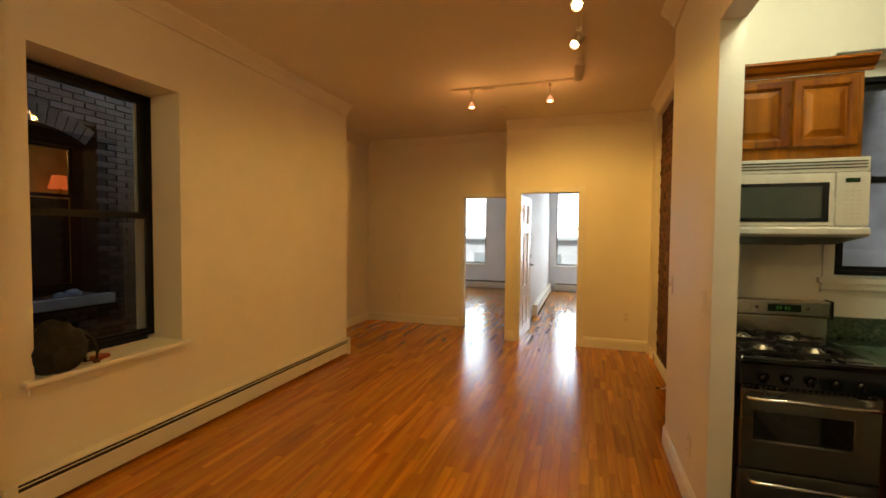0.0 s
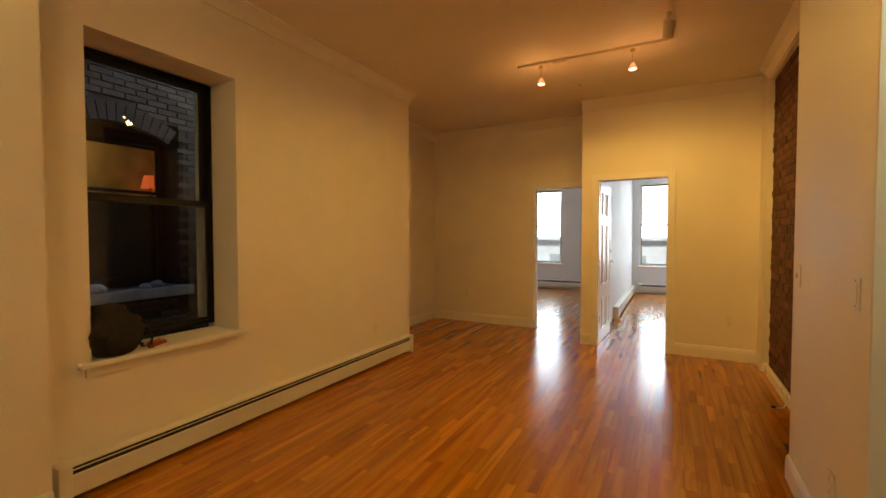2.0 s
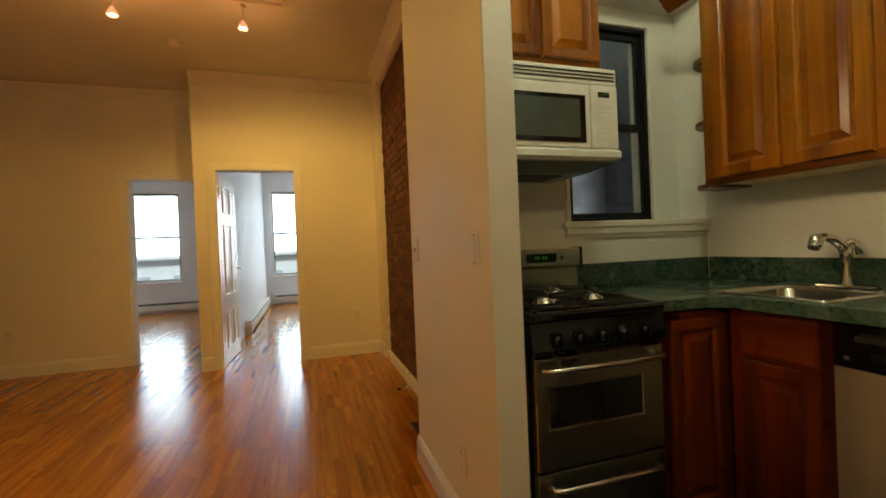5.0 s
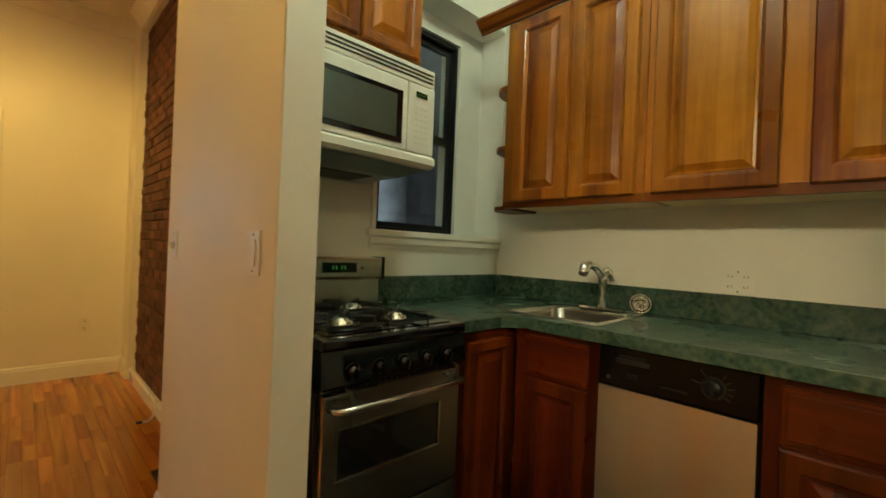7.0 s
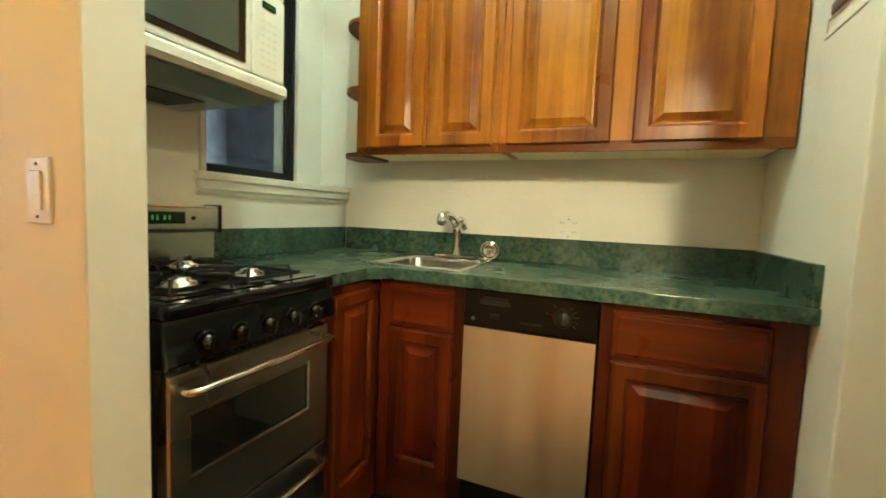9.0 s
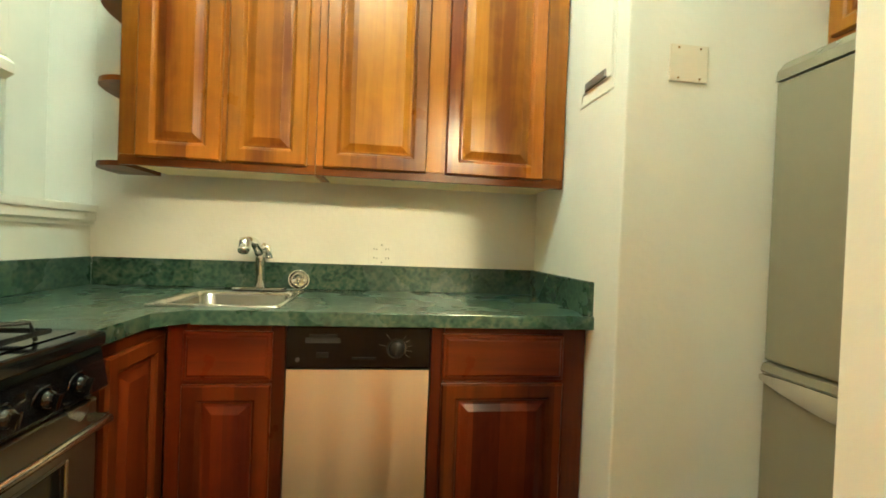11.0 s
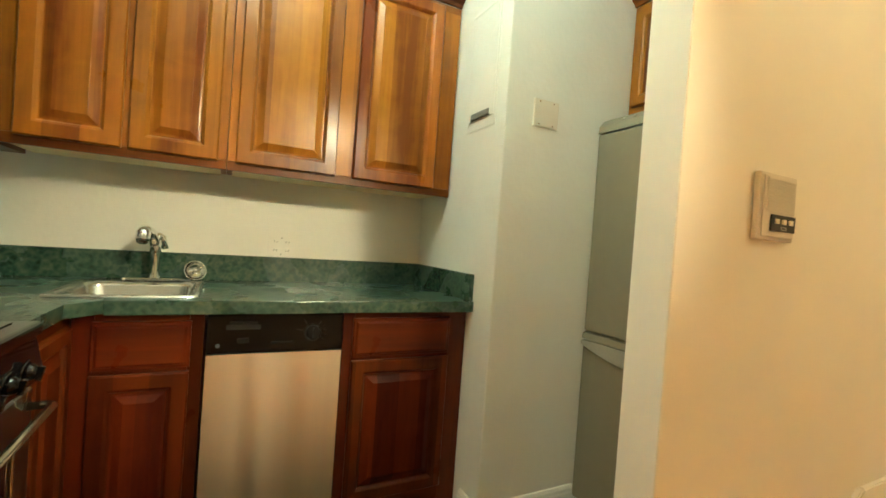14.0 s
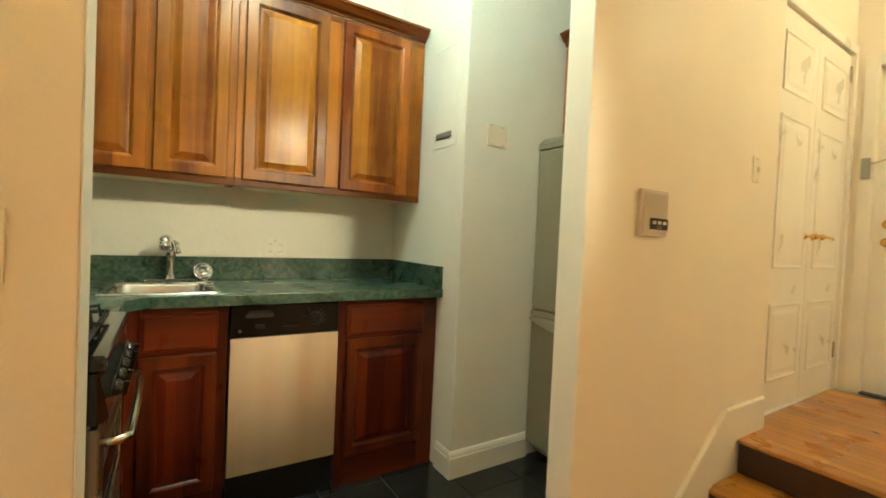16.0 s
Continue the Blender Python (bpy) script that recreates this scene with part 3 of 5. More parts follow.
# ---- living room ----
def sash_window(name, label, x, y, z, rz, w, h, frame_m, glass_m, depth=0.06, meet=0.5, bar=0.045, stile=0.035, outer_m=None, stiles=None):
    """A double-hung window; local x along the wall, front to -y, foot at z."""
    t = thing(name, label, "window", x, y, z, rz, kind="structure")
    for a, b, c, d in ((0, 0, bar, h), (w - bar, 0, w, h), (bar, h - bar, w - bar, h), (bar, 0, w - bar, bar * 1.2)):
        part("window_frame", box_bm(a, -depth / 2, b, c, depth / 2, d, 0.003), outer_m or frame_m, t)
    zm = h * meet
    for k, (z0, z1, yy) in enumerate(((bar * 1.2, zm + 0.018, -0.012), (zm - 0.018, h - bar, 0.014))):
        stile = stiles[k] if stiles else stile
        s = part("sash", box_bm(bar, yy - 0.013, z0, bar + stile, yy + 0.013, z1, 0.002), frame_m, t)
        part("stile", box_bm(w - bar - stile, yy - 0.013, z0, w - bar, yy + 0.013, z1, 0.002), frame_m, s)
        part("rail", box_bm(bar + stile, yy - 0.013, z0, w - bar - stile, yy + 0.013, z0 + stile + 0.001, 0.002), frame_m, s)
        part("rail", box_bm(bar + stile, yy - 0.013, z1 - 0.036, w - bar - stile, yy + 0.013, z1, 0.002), frame_m, s)
        g = part("pane", box_bm(bar + stile - 0.001, yy - 0.002, z0 + stile, w - bar - stile - 0.001, yy + 0.002, z1 - stile), glass_m, s)
        g.visible_shadow = False
    return t


# window in the long wall: local x runs along +y, front to the room
sash_window("window_1", "black-painted double-hung window in a deep recess", XL - 0.30, 3.07, 0.70, 90, 0.86, 1.72, BLACKFRAME, GLASS, meet=0.5, bar=0.022, stiles=(0.022, 0.045))
tagged(part("window_sill", box_bm(XL - 0.27, 3.052, 0.645, XL - 0.001, 3.928, 0.675, 0.004), TRIM), "white painted wooden window stool", "sill", kind="structure")
tagged(part("window_stool", box_bm(XL, 2.985, 0.645, XL + 0.055, 3.98, 0.676, 0.008), TRIM), "white stool edge of the window", "sill", kind="structure")
tagged(part("window_apron", box_bm(XL, 3.02, 0.59, XL + 0.014, 3.95, 0.644, 0.003), PAINT), "painted apron under the window stool", "trim", kind="structure")
tagged(part("outer_stop", box_bm(XL - 0.338, 3.845, 0.70, XL - 0.331, 3.926, 2.40, 0.002), STONE), "pale weathered stop outside the window", "trim", kind="structure")


def baseboard_heater(x, y, z, rz, length, label, group=""):
    """A hydronic baseboard heater; local x along the wall, back at y 0, front to -y."""
    t = thing("baseboard_heater", label, "heater", x, y, z, rz, group)
    part("back_plate", box_bm(0.03, -0.012, 0.0, length - 0.03, 0, 0.185, 0.002), HEATER, t)
    part("top_hood", profile_like(length - 0.06, [(-0.012, 0.192), (-0.07, 0.192), (-0.084, 0.186), (-0.084, 0.182), (-0.07, 0.187), (-0.012, 0.187)], 0.03), HEATER, t)
    part("front_cover", profile_like(length - 0.06, [(-0.080, 0.03), (-0.088, 0.034), (-0.088, 0.138), (-0.082, 0.143), (-0.076, 0.138), (-0.076, 0.03)], 0.03), HEATER, t)
    part("damper", profile_like(length - 0.06, [(-0.080, 0.163), (-0.0735, 0.165), (-0.0735, 0.162), (-0.080, 0.1605)], 0.03), HEATER, t, "thin louvre blade")
    # near-black box puts the shade of the louvre slot into colour
    part("slot_shade_fill", box_bm(0.05, -0.073, 0.05, length - 0.05, -0.015, 0.186), SLOT, t, "near-black box that stands in for the slot's shade")
    for a in (0, length - 0.07):
        part("end_cap", box_bm(a, -0.091, 0.0, a + 0.06, 0, 0.196, 0.006), HEATER, t)
    return t


def profile_like(length, prof, x0):
    return moved(profile_bm(prof, length), Matrix.Translation((x0, 0, 0)))


baseboard_heater(XL, 2.865, 0.0, 90, 3.275, "long cream baseboard heater with a dark louvre slot under the window")
baseboard_heater(-2.9, YW, 0.02, 0, 2.3, "white baseboard heater under a street window", "bedroom heaters")
baseboard_heater(-0.1, YW, 0.02, 0, 1.6, "white baseboard heater under a street window", "bedroom heaters")
baseboard_heater(-0.24, 9.3, 0.0, 90, 3.5, "white baseboard heater along the white bedroom wall", "bedroom heaters")

# bag and small things on the stool
bm = bmesh.new()
bmesh.ops.create_icosphere(bm, subdivisions=4, radius=1.0)
for v in bm.verts:
    c = v.co
    sag = 1 + 0.16 * noise.noise(c * 1.7) + 0.07 * noise.noise(c * 5.0)
    zz = max(c.z, -0.80)
    wide = 1 - 0.18 * max(c.z, 0)
    v.co = Vector((c.x * 0.115 * sag, c.y * 0.14 * sag * wide, (zz + 0.80) * 0.155 * sag))
bag = thing("backpack", "dark olive canvas backpack slouched on the window stool", "bag", XL - 0.035, 3.17, 0.677)
part("bag_body", bm, BAG, bag, smooth=True)
bm = bmesh.new()
bmesh.ops.create_icosphere(bm, subdivisions=3, radius=1.0)
for v in bm.verts:
    c = v.co
    v.co = Vector((c.x * 0.03, c.y * 0.085, c.z * 0.07)) * (1 + 0.1 * noise.noise(c * 3.0))
part("pocket", moved(bm, pose(0.095, 0.0, 0.085)), BAG, bag, smooth=True)
part("strap", tube_bm([(0.03, 0.10, 0.20), (0.07, 0.145, 0.15), (0.09, 0.155, 0.08), (0.085, 0.15, 0.02)], 0.011), BAG, bag, "dark shoulder strap", True)
part("handle", tube_bm([(0.0, -0.03, 0.245), (0.005, -0.01, 0.275), (0.005, 0.02, 0.275), (0.0, 0.04, 0.24)], 0.008), BAG, bag, smooth=True)
part("buckle", box_bm(0.085, 0.13, 0.012, 0.105, 0.16, 0.034, 0.003), LEATHER, bag, "tan strap buckle")
pk = thing("snack_packet", "small red and clear packet on the window stool", "packet", XL - 0.04, 3.40, 0.677, 20)
bm = box_bm(-0.03, -0.05, 0.0, 0.03, 0.05, 0.026, 0.010, segments=3)
for v in bm.verts:
    v.co += Vector((0, 0, 0.006 * noise.noise(v.co * 60)))
    v.co.z = max(v.co.z, 0)
part("wrapper", bm, REDCAP, pk, smooth=True)
bot = thing("small_bottle", "small clear bottle lying on the window stool", "bottle", XL - 0.05, 3.315, 0.692)
bm = lathe_bm([(0.0, 0), (0.014, 0.002), (0.0145, 0.05), (0.006, 0.06), (0.006, 0.068), (0, 0.068)], 16)
part("bottle_body", moved(bm, pose(0, 0, 0, -90, 0, 0)), GLASS, bot, smooth=True)
part("cap", moved(cyl_bm(0.007, 0.012, 14, bevel=0.001), pose(0, 0.064, 0, -90, 0, 0)), IVORY, bot, "pale cap")

# track lighting
GLOW = mat("warm_glowing_bulb", (1.0, 0.8, 0.5), 0.4, emit=((1.0, 0.66, 0.34), 30.0))
FROST = mat("pinkish_frosted_glass", (0.9, 0.45, 0.3), 0.5, emit=((1.0, 0.35, 0.18), 1.5))
TRACKM = mat("cream_track_metal", (0.76, 0.67, 0.52), 0.35, vary=0.04)
track = thing("track_light", "cream ceiling track with five lit spot heads", "track light", 0.55, 5.97, ZC)
part("track_bar", box_bm(-1.28, -0.017, -0.022, 0.017, 0.017, -0.0005, 0.002), TRACKM, track)
part("track_bar", box_bm(-0.017, -2.55, -0.022, 0.017, -0.0175, -0.0005, 0.002), TRACKM, track)
part("feed_box", box_bm(-0.96, -0.035, -0.045, -0.84, 0.035, -0.0225, 0.006), TRACKM, track)
part("end_stop", box_bm(-1.30, -0.019, -0.024, -1.281, 0.019, -0.0005, 0.002), TRACKM, track)


def pendant_head(dx, dy):
    h = part("pendant_head", moved(cyl_bm(0.022, 0.03, 20, bevel=0.003), pose(dx, dy, -0.053)), TRACKM, track)
    part("stem", moved(cyl_bm(0.006, 0.09, 12), pose(dx, dy, -0.142)), TRACKM, h)
    part("shade", moved(lathe_bm([(0.012, 0.0), (0.018, -0.012), (0.03, -0.035), (0.034, -0.055), (0.032, -0.055), (0.028, -0.035), (0.016, -0.014), (0.010, -0.002)], 24), pose(dx, dy, -0.142)), FROST, h, "glowing frosted glass cup", True)
    part("bulb", moved(lathe_bm([(0, -0.058), (0.014, -0.055), (0.021, -0.042), (0.014, -0.026), (0, -0.022)], 20), pose(dx, dy, -0.142)), GLOW, h, "lit bulb", True)


def can_head(dx, dy, tilt, turn):
    h = part("can_head", moved(cyl_bm(0.018, 0.03, 20, bevel=0.003), pose(dx, dy, -0.053)), TRACKM, track)
    part("stem", moved(cyl_bm(0.006, 0.05, 12), pose(dx, dy, -0.102)), TRACKM, h)
    m = pose(dx, dy, -0.11) @ pose(0, 0, 0, tilt, 0, turn)
    part("can", moved(lathe_bm([(0.0, 0.03), (0.025, 0.028), (0.036, 0.02), (0.036, -0.09), (0.033, -0.09), (0.033, -0.06), (0, -0.06)], 24), m), TRACKM, h, "cream cylinder shade", True)
    part("bulb", moved(lathe_bm([(0, -0.075), (0.026, -0.073), (0.028, -0.062), (0, -0.0615)], 20), m), GLOW, h, "lit bulb", True)
    part("yoke", moved(tube_bm([(0.04, 0, -0.02), (0.042, 0, 0.02), (0.02, 0, 0.045), (0, 0, 0.05), (-0.02, 0, 0.045), (-0.042, 0, 0.02), (-0.04, 0, -0.02)], 0.004, 8), m), TRACKM, h)


for dx in (-1.08, -0.287):
    pendant_head(dx, 0.02)
for dy, tilt, turn in ((-0.52, 35, 10), (-1.10, -48, -25), (-1.62, -55, 0)):
    can_head(-0.01, dy, tilt, turn)

sd = thing("smoke_detector", "round cream smoke detector on the ceiling", "smoke detector", -0.355, 6.75, ZC)
part("detector_base", moved(cyl_bm(0.062, 0.012, 32, bevel=0.003), pose(0, 0, -0.0125)), TRACKM, sd)
part("detector_cover", moved(lathe_bm([(0, -0.040), (0.035, -0.038), (0.05, -0.028), (0.056, -0.0126), (0, -0.0126)], 32), Matrix.Identity(4)), TRACKM, sd, smooth=True)


def wall_plate(name, label, category, m, w=0.072, h=0.116, slots="", material=None):
    """A cover plate in its local x-z plane, front to -y."""
    t = tagged(new(name), label, category)
    t.matrix_world = m
    part("cover", box_bm(-w / 2, -0.006, -h / 2, w / 2, -0.0005, h / 2, 0.002), material or IVORY, t)
    if slots == "outlet":
        for zz in (-0.027, 0.027):
            o = part("socket", box_bm(-0.016, -0.0085, zz - 0.016, 0.016, -0.0065, zz + 0.016, 0.001), material or IVORY, t)
            for xx in (-0.006, 0.006):
                part("slot", box_bm(xx - 0.0012, -0.0095, zz - 0.004, xx + 0.0012, -0.009, zz + 0.007), SLOT, o)
    elif slots == "rocker":
        part("rocker", box_bm(-0.017, -0.010, -0.034, 0.017, -0.0065, 0.034, 0.002), material or IVORY, t)
    elif slots == "toggle":
        part("toggle", box_bm(-0.005, -0.018, -0.012, 0.005, -0.0065, 0.012, 0.002), material or IVORY, t)
    for zz in ((-h / 2 + 0.012), (h / 2 - 0.012)):
        part("screw", moved(cyl_bm(0.003, 0.001, 10), pose(0, -0.0065, zz, 90)), SLOT, t)
    return t


wall_plate("wall_outlet", "ivory duplex outlet low on the cream wall", "outlet", pose(1.13, YD2, 0.42), slots="outlet")
wall_plate("wall_outlet", "ivory duplex outlet in the alcove wall", "outlet", pose(-2.25, YD1, 0.42), slots="outlet")
wall_plate("wall_outlet", "cream duplex outlet low on the partition", "outlet", pose(XP, 4.18, 0.32, 0, 0, -90), slots="outlet", material=PAINT)
wall_plate("wall_outlet", "cream outlet low on the window wall", "outlet", pose(XL, 5.55, 0.36, 0, 0, 90), slots="outlet", material=PAINT)
wall_plate("light_switch", "ivory rocker light switch on the partition", "light switch", pose(XP, 3.965, 1.13, 0, 0, -90), slots="rocker")
wall_plate("light_switch", "ivory light switch near the brick end", "light switch", pose(XP, 4.76, 1.13, 0, 0, -90), slots="toggle")
wall_plate("light_switch", "ivory light switch beside the closet doors", "light switch", pose(XP, 1.47, 1.55, 0, 0, -90), slots="toggle")

cable = thing("floor_cable", "short dark cable end lying on the floor by the brick", "cable", 1.395, 6.05, 0.0)
part("cord", tube_bm([(0.0, 0.10, 0.10), (-0.005, 0.09, 0.03), (-0.015, 0.06, 0.008), (-0.03, 0.02, 0.006), (-0.06, -0.01, 0.006), (-0.085, -0.005, 0.006)], 0.0045, 8), IVORY, cable, smooth=True)
part("plug", box_bm(-0.115, -0.014, 0.002, -0.083, 0.006, 0.016, 0.004), BLACK_MATT, cable, "black cable plug")

# bedroom door, open into the room
d2 = thing("door_2", "white six-panel door standing open into the bedroom", "door", -0.198, YD2 + 0.09, 0.008, 87, kind="structure")
leaf = six_panel_door(d2, "door_leaf", 0.74, 1.98, TRIM)
part("rose", moved(cyl_bm(0.026, 0.010, 20, bevel=0.002), pose(0.68, -0.001, 0.98, 90)), CHROME, leaf)
part("lever", tube_bm([(0.68, -0.012, 0.98), (0.68, -0.05, 0.98), (0.66, -0.055, 0.98), (0.58, -0.055, 0.978)], 0.008, 10), CHROME, leaf, "chrome lever handle", True)
part("deadbolt", moved(cyl_bm(0.024, 0.015, 20, bevel=0.002), pose(0.68, 0.0, 1.12, 90)), CHROME, leaf)
for zz in (0.25, 1.0, 1.75):
    part("hinge", box_bm(-0.012, -0.006, zz, 0.0, 0.03, zz + 0.09, 0.002), BRASS, leaf, "brass hinge")

# bedroom windows
sash_window("window_2", "black sash window with a white surround, bright with daylight", -2.78, YW + 0.12, 0.63, 0, 0.88, 1.89, BLACKFRAME, GLASS, meet=0.5, bar=0.028, stile=0.016, outer_m=TRIM)
sash_window("window_3", "black sash window with a white surround, bright with daylight", -0.08, YW + 0.12, 0.63, 0, 0.90, 1.92, BLACKFRAME, GLASS, meet=0.5, bar=0.028, stile=0.016, outer_m=TRIM)
# two unseen windows added round the bedroom fill lamps
sash_window("unseen_window_1", "unseen sash window added to hold a bedroom fill lamp", -4.26, YW + 0.16, 0.63, 0, 0.80, 1.89, BLACKFRAME, GLASS, meet=0.5, bar=0.028, stile=0.016, outer_m=TRIM)
sash_window("unseen_window_2", "unseen sash window added to hold a bedroom fill lamp", 1.05, YW + 0.16, 0.63, 0, 0.75, 1.92, BLACKFRAME, GLASS, meet=0.5, bar=0.028, stile=0.016, outer_m=TRIM)
for x0, x1 in ((-2.78, -1.90), (-0.08, 0.82)):
    tagged(part("window_sill", box_bm(x0 - 0.06, YW - 0.05, 0.60, x1 + 0.06, YW + 0.09, 0.629, 0.005), TRIM), "white window stool", "sill", kind="structure")

# neighbouring light shaft seen through the long wall's window
sh = thing("shaft_wall", "sooty grey brick wall of the neighbouring house", "brick wall", -4.45, 4.35, 0, kind="structure")
WY0, WY1, WZ0, WZ1 = -0.72, 0.56, 0.77, 2.42
bm = bmesh.new()
for y0, y1, z0, z1 in ((-3.2, WY0, -1, 6), (WY1, 3.4, -1, 6), (WY0, WY1, -1, WZ0), (WY0, WY1, WZ1 + 0.16, 6)):
    box_bm(-0.36, y0, z0, 0, y1, z1, bm=bm)
part("mortar_bed", bm, SOOT_M, sh)
part("stone_sill", box_bm(-0.34, WY0 - 0.1, WZ0 - 0.11, 0.09, WY1 + 0.10, WZ0 + 0.0, 0.012), STONE, sh, "pale weathered stone sill")
bm = bmesh.new()
n_arch = 14
for k in range(n_arch):
    a0 = math.pi * (0.32 + 0.36 * k / n_arch)
    a1 = math.pi * (0.32 + 0.36 * (k + 0.9) / n_arch)
    r0, r1 = 0.95, 1.13
    cy, cz = (WY0 + WY1) / 2, WZ1 + 0.08 - 0.95
    ps = [(cy - r0 * math.cos(a0), cz + r0 * math.sin(a0)), (cy - r0 * math.cos(a1), cz + r0 * math.sin(a1)), (cy - r1 * math.cos(a1), cz + r1 * math.sin(a1)), (cy - r1 * math.cos(a0), cz + r1 * math.sin(a0))]
    f = [bm.verts.new((0.03, p, q)) for p, q in ps]
    g = [bm.verts.new((-0.05, p, q)) for p, q in ps]
    bm.faces.new(f)
    for j in range(4):
        bm.faces.new((f[j], g[j], g[(j + 1) % 4], f[(j + 1) % 4]))
bmesh.ops.recalc_face_normals(bm, faces=bm.faces)
# arch takes the darker mortar colour for the shade of its underside
part("brick_arch", bm, SOOT_M, sh)
part("arch_infill", box_bm(-0.34, WY0, WZ1 + 0.001, -0.28, WY1, WZ1 + 0.2), BLACKFRAME, sh)
nw = sash_window("window_4", "dark sash window of the neighbouring house", -4.45 - 0.31, 4.35 + WY0, WZ0, 90, WY1 - WY0, WZ1 - WZ0, BLACKFRAME, GLASS, meet=0.64, bar=0.06)
# warm lamp glow put into the plaster colour
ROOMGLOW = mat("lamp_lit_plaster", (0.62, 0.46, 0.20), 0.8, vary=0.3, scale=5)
nr = thing("neighbour_room", "dim lamp-lit room behind the neighbouring window", "room", -5.62, 4.1, 1.0, kind="structure")
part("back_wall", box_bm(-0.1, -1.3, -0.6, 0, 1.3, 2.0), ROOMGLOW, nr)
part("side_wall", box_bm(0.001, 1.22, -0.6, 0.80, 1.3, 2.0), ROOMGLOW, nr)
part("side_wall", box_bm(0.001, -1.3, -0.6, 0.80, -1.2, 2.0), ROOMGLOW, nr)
# plain dark sheet behind the lower sash
part("dark_sheet", box_bm(0.76, -0.42, -0.2, 0.775, 0.76, 0.80), BLACK_MATT, nr)
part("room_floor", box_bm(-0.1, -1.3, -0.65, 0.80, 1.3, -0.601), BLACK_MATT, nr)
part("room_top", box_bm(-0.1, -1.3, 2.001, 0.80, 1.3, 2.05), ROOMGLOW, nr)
ls = thing("neighbour_lamp", "small table lamp with a glowing red shade", "lamp", -5.40, 5.10, 1.95)
SHADE = mat("red_lamp_shade", (0.6, 0.12, 0.05), 0.6, emit=((1.0, 0.16, 0.03), 0.7))
part("shade", lathe_bm([(0.07, 0.16), (0.11, 0.0), (0.105, 0.0), (0.066, 0.16)], 24), SHADE, ls, smooth=True)
part("stem", moved(cyl_bm(0.02, 0.30, 16), pose(0, 0, -0.25)), BRASS, ls)
part("bulb", moved(lathe_bm([(0, 0.02), (0.03, 0.05), (0.03, 0.08), (0, 0.11)], 16), Matrix.Identity(4)), SHADE, ls, smooth=True)
st = thing("side_table", "dark side table in the neighbouring room", "table", -5.40, 5.10, 0.45)
part("tabletop", box_bm(-0.12, -0.25, 1.22, 0.15, 0.2, 1.25, 0.004), BLACK_MATT, st)
for a, b in ((-0.10, -0.22), (0.12, -0.22), (-0.10, 0.17), (0.12, 0.17)):
    part("leg", box_bm(a, b, 0, a + 0.025, b + 0.025, 1.22), BLACK_MATT, st)
# unseen walls added round the shaft to hold back sun and sky
slab("shaft_end_blocker", -4.45, 7.7, -1, -2.95, 7.9, 6, SOOT_M, "unseen dark wall added to shut light out of the shaft")
slab("shaft_end_blocker_near", -4.45, 0.9, -1, -2.13, 1.1, 6, SOOT_M, "unseen dark wall added to shut light out of the shaft")
slab("shaft_upper_blocker", XL - 0.34, 1.1, ZC + 0.121, XL - 0.2, 6.1, 6, SOOT_M, "unseen wall added above the window to keep the shaft dark")
slab("shaft_ground", -4.45, 1.1, -1.1, -2.47, 7.7, -1.0, SOOT_M, "dark ground of the light shaft")

PALEBLUE = mat("pale_blue_plastic", (0.35, 0.42, 0.55), 0.5, vary=0.2)
for yy, r in ((4.05, 0.07), (4.62, 0.06), (4.50, 0.045)):
    bm = bmesh.new()
    bmesh.ops.create_icosphere(bm, subdivisions=3, radius=1.0)
    for v in bm.verts:
        c = v.co
        v.co = Vector((c.x * r, c.y * r * 1.3, max(c.z, -0.6) * r * 0.8 + 0.48 * r)) * (1 + 0.15 * noise.noise(c * 2.5 + Vector((yy, 0, 0))))
        v.co.z = max(v.co.z, 0)
    ob = part("plastic_bag", bm, PALEBLUE, smooth=True)
    ob.location = (-4.41, yy, WZ0 + 0.001)
    tagged(ob, "small crumpled pale blue plastic bag on the stone sill", "bag", "bags on the sill")

# ---- kitchen ----
ALU = mat("bright_cast_aluminium", (0.80, 0.78, 0.72), 0.22, 1.0, vary=0.05, scale=30)
RX0, RX1, RY = 1.283, 1.803, 3.825
rg = thing("gas_range", "black and stainless four-burner gas range under the microwave", "range", RX0, RY, 0)
W = RX1 - RX0
part("body", box_bm(0, 0.03, 0.04, W, 0.56, 0.885, 0.004), BLACK, rg)
part("plinth", box_bm(0.02, 0.06, 0.0, W - 0.02, 0.5, 0.039), BLACK_MATT, rg)
part("cooktop", box_bm(-0.003, -0.012, 0.886, W + 0.003, 0.53, 0.918, 0.010, segments=3), BLACK, rg)
part("cooktop_well", box_bm(0.03, 0.03, 0.9185, W - 0.03, 0.47, 0.9205, 0.0005, segments=1), BLACK, rg)
cp = part("control_panel", profile_bm([(0.03, 0.786), (-0.010, 0.790), (-0.018, 0.798), (0.0, 0.8855), (0.03, 0.8855)], W), BLACK, rg, "black sloping control panel")
for k in range(5):
    xk = 0.085 + k * 0.086
    m = pose(xk, -0.010, 0.832, 103)
    kb = part("knob", moved(lathe_bm([(0.0, 0.0), (0.018, 0.0), (0.017, 0.012), (0.0135, 0.022), (0, 0.024)], 24), m), BLACK, cp, "black burner knob", True)
    part("grip", moved(box_bm(-0.004, -0.015, 0.0225, 0.004, 0.015, 0.033, 0.002), m), BLACK, kb)
    part("bezel", moved(lathe_bm([(0.019, 0.0), (0.0235, 0.0005), (0.0245, 0.003), (0.0225, 0.005), (0.019, 0.004)], 28), m), BLACK, cp, "glossy ring round the knob", True)
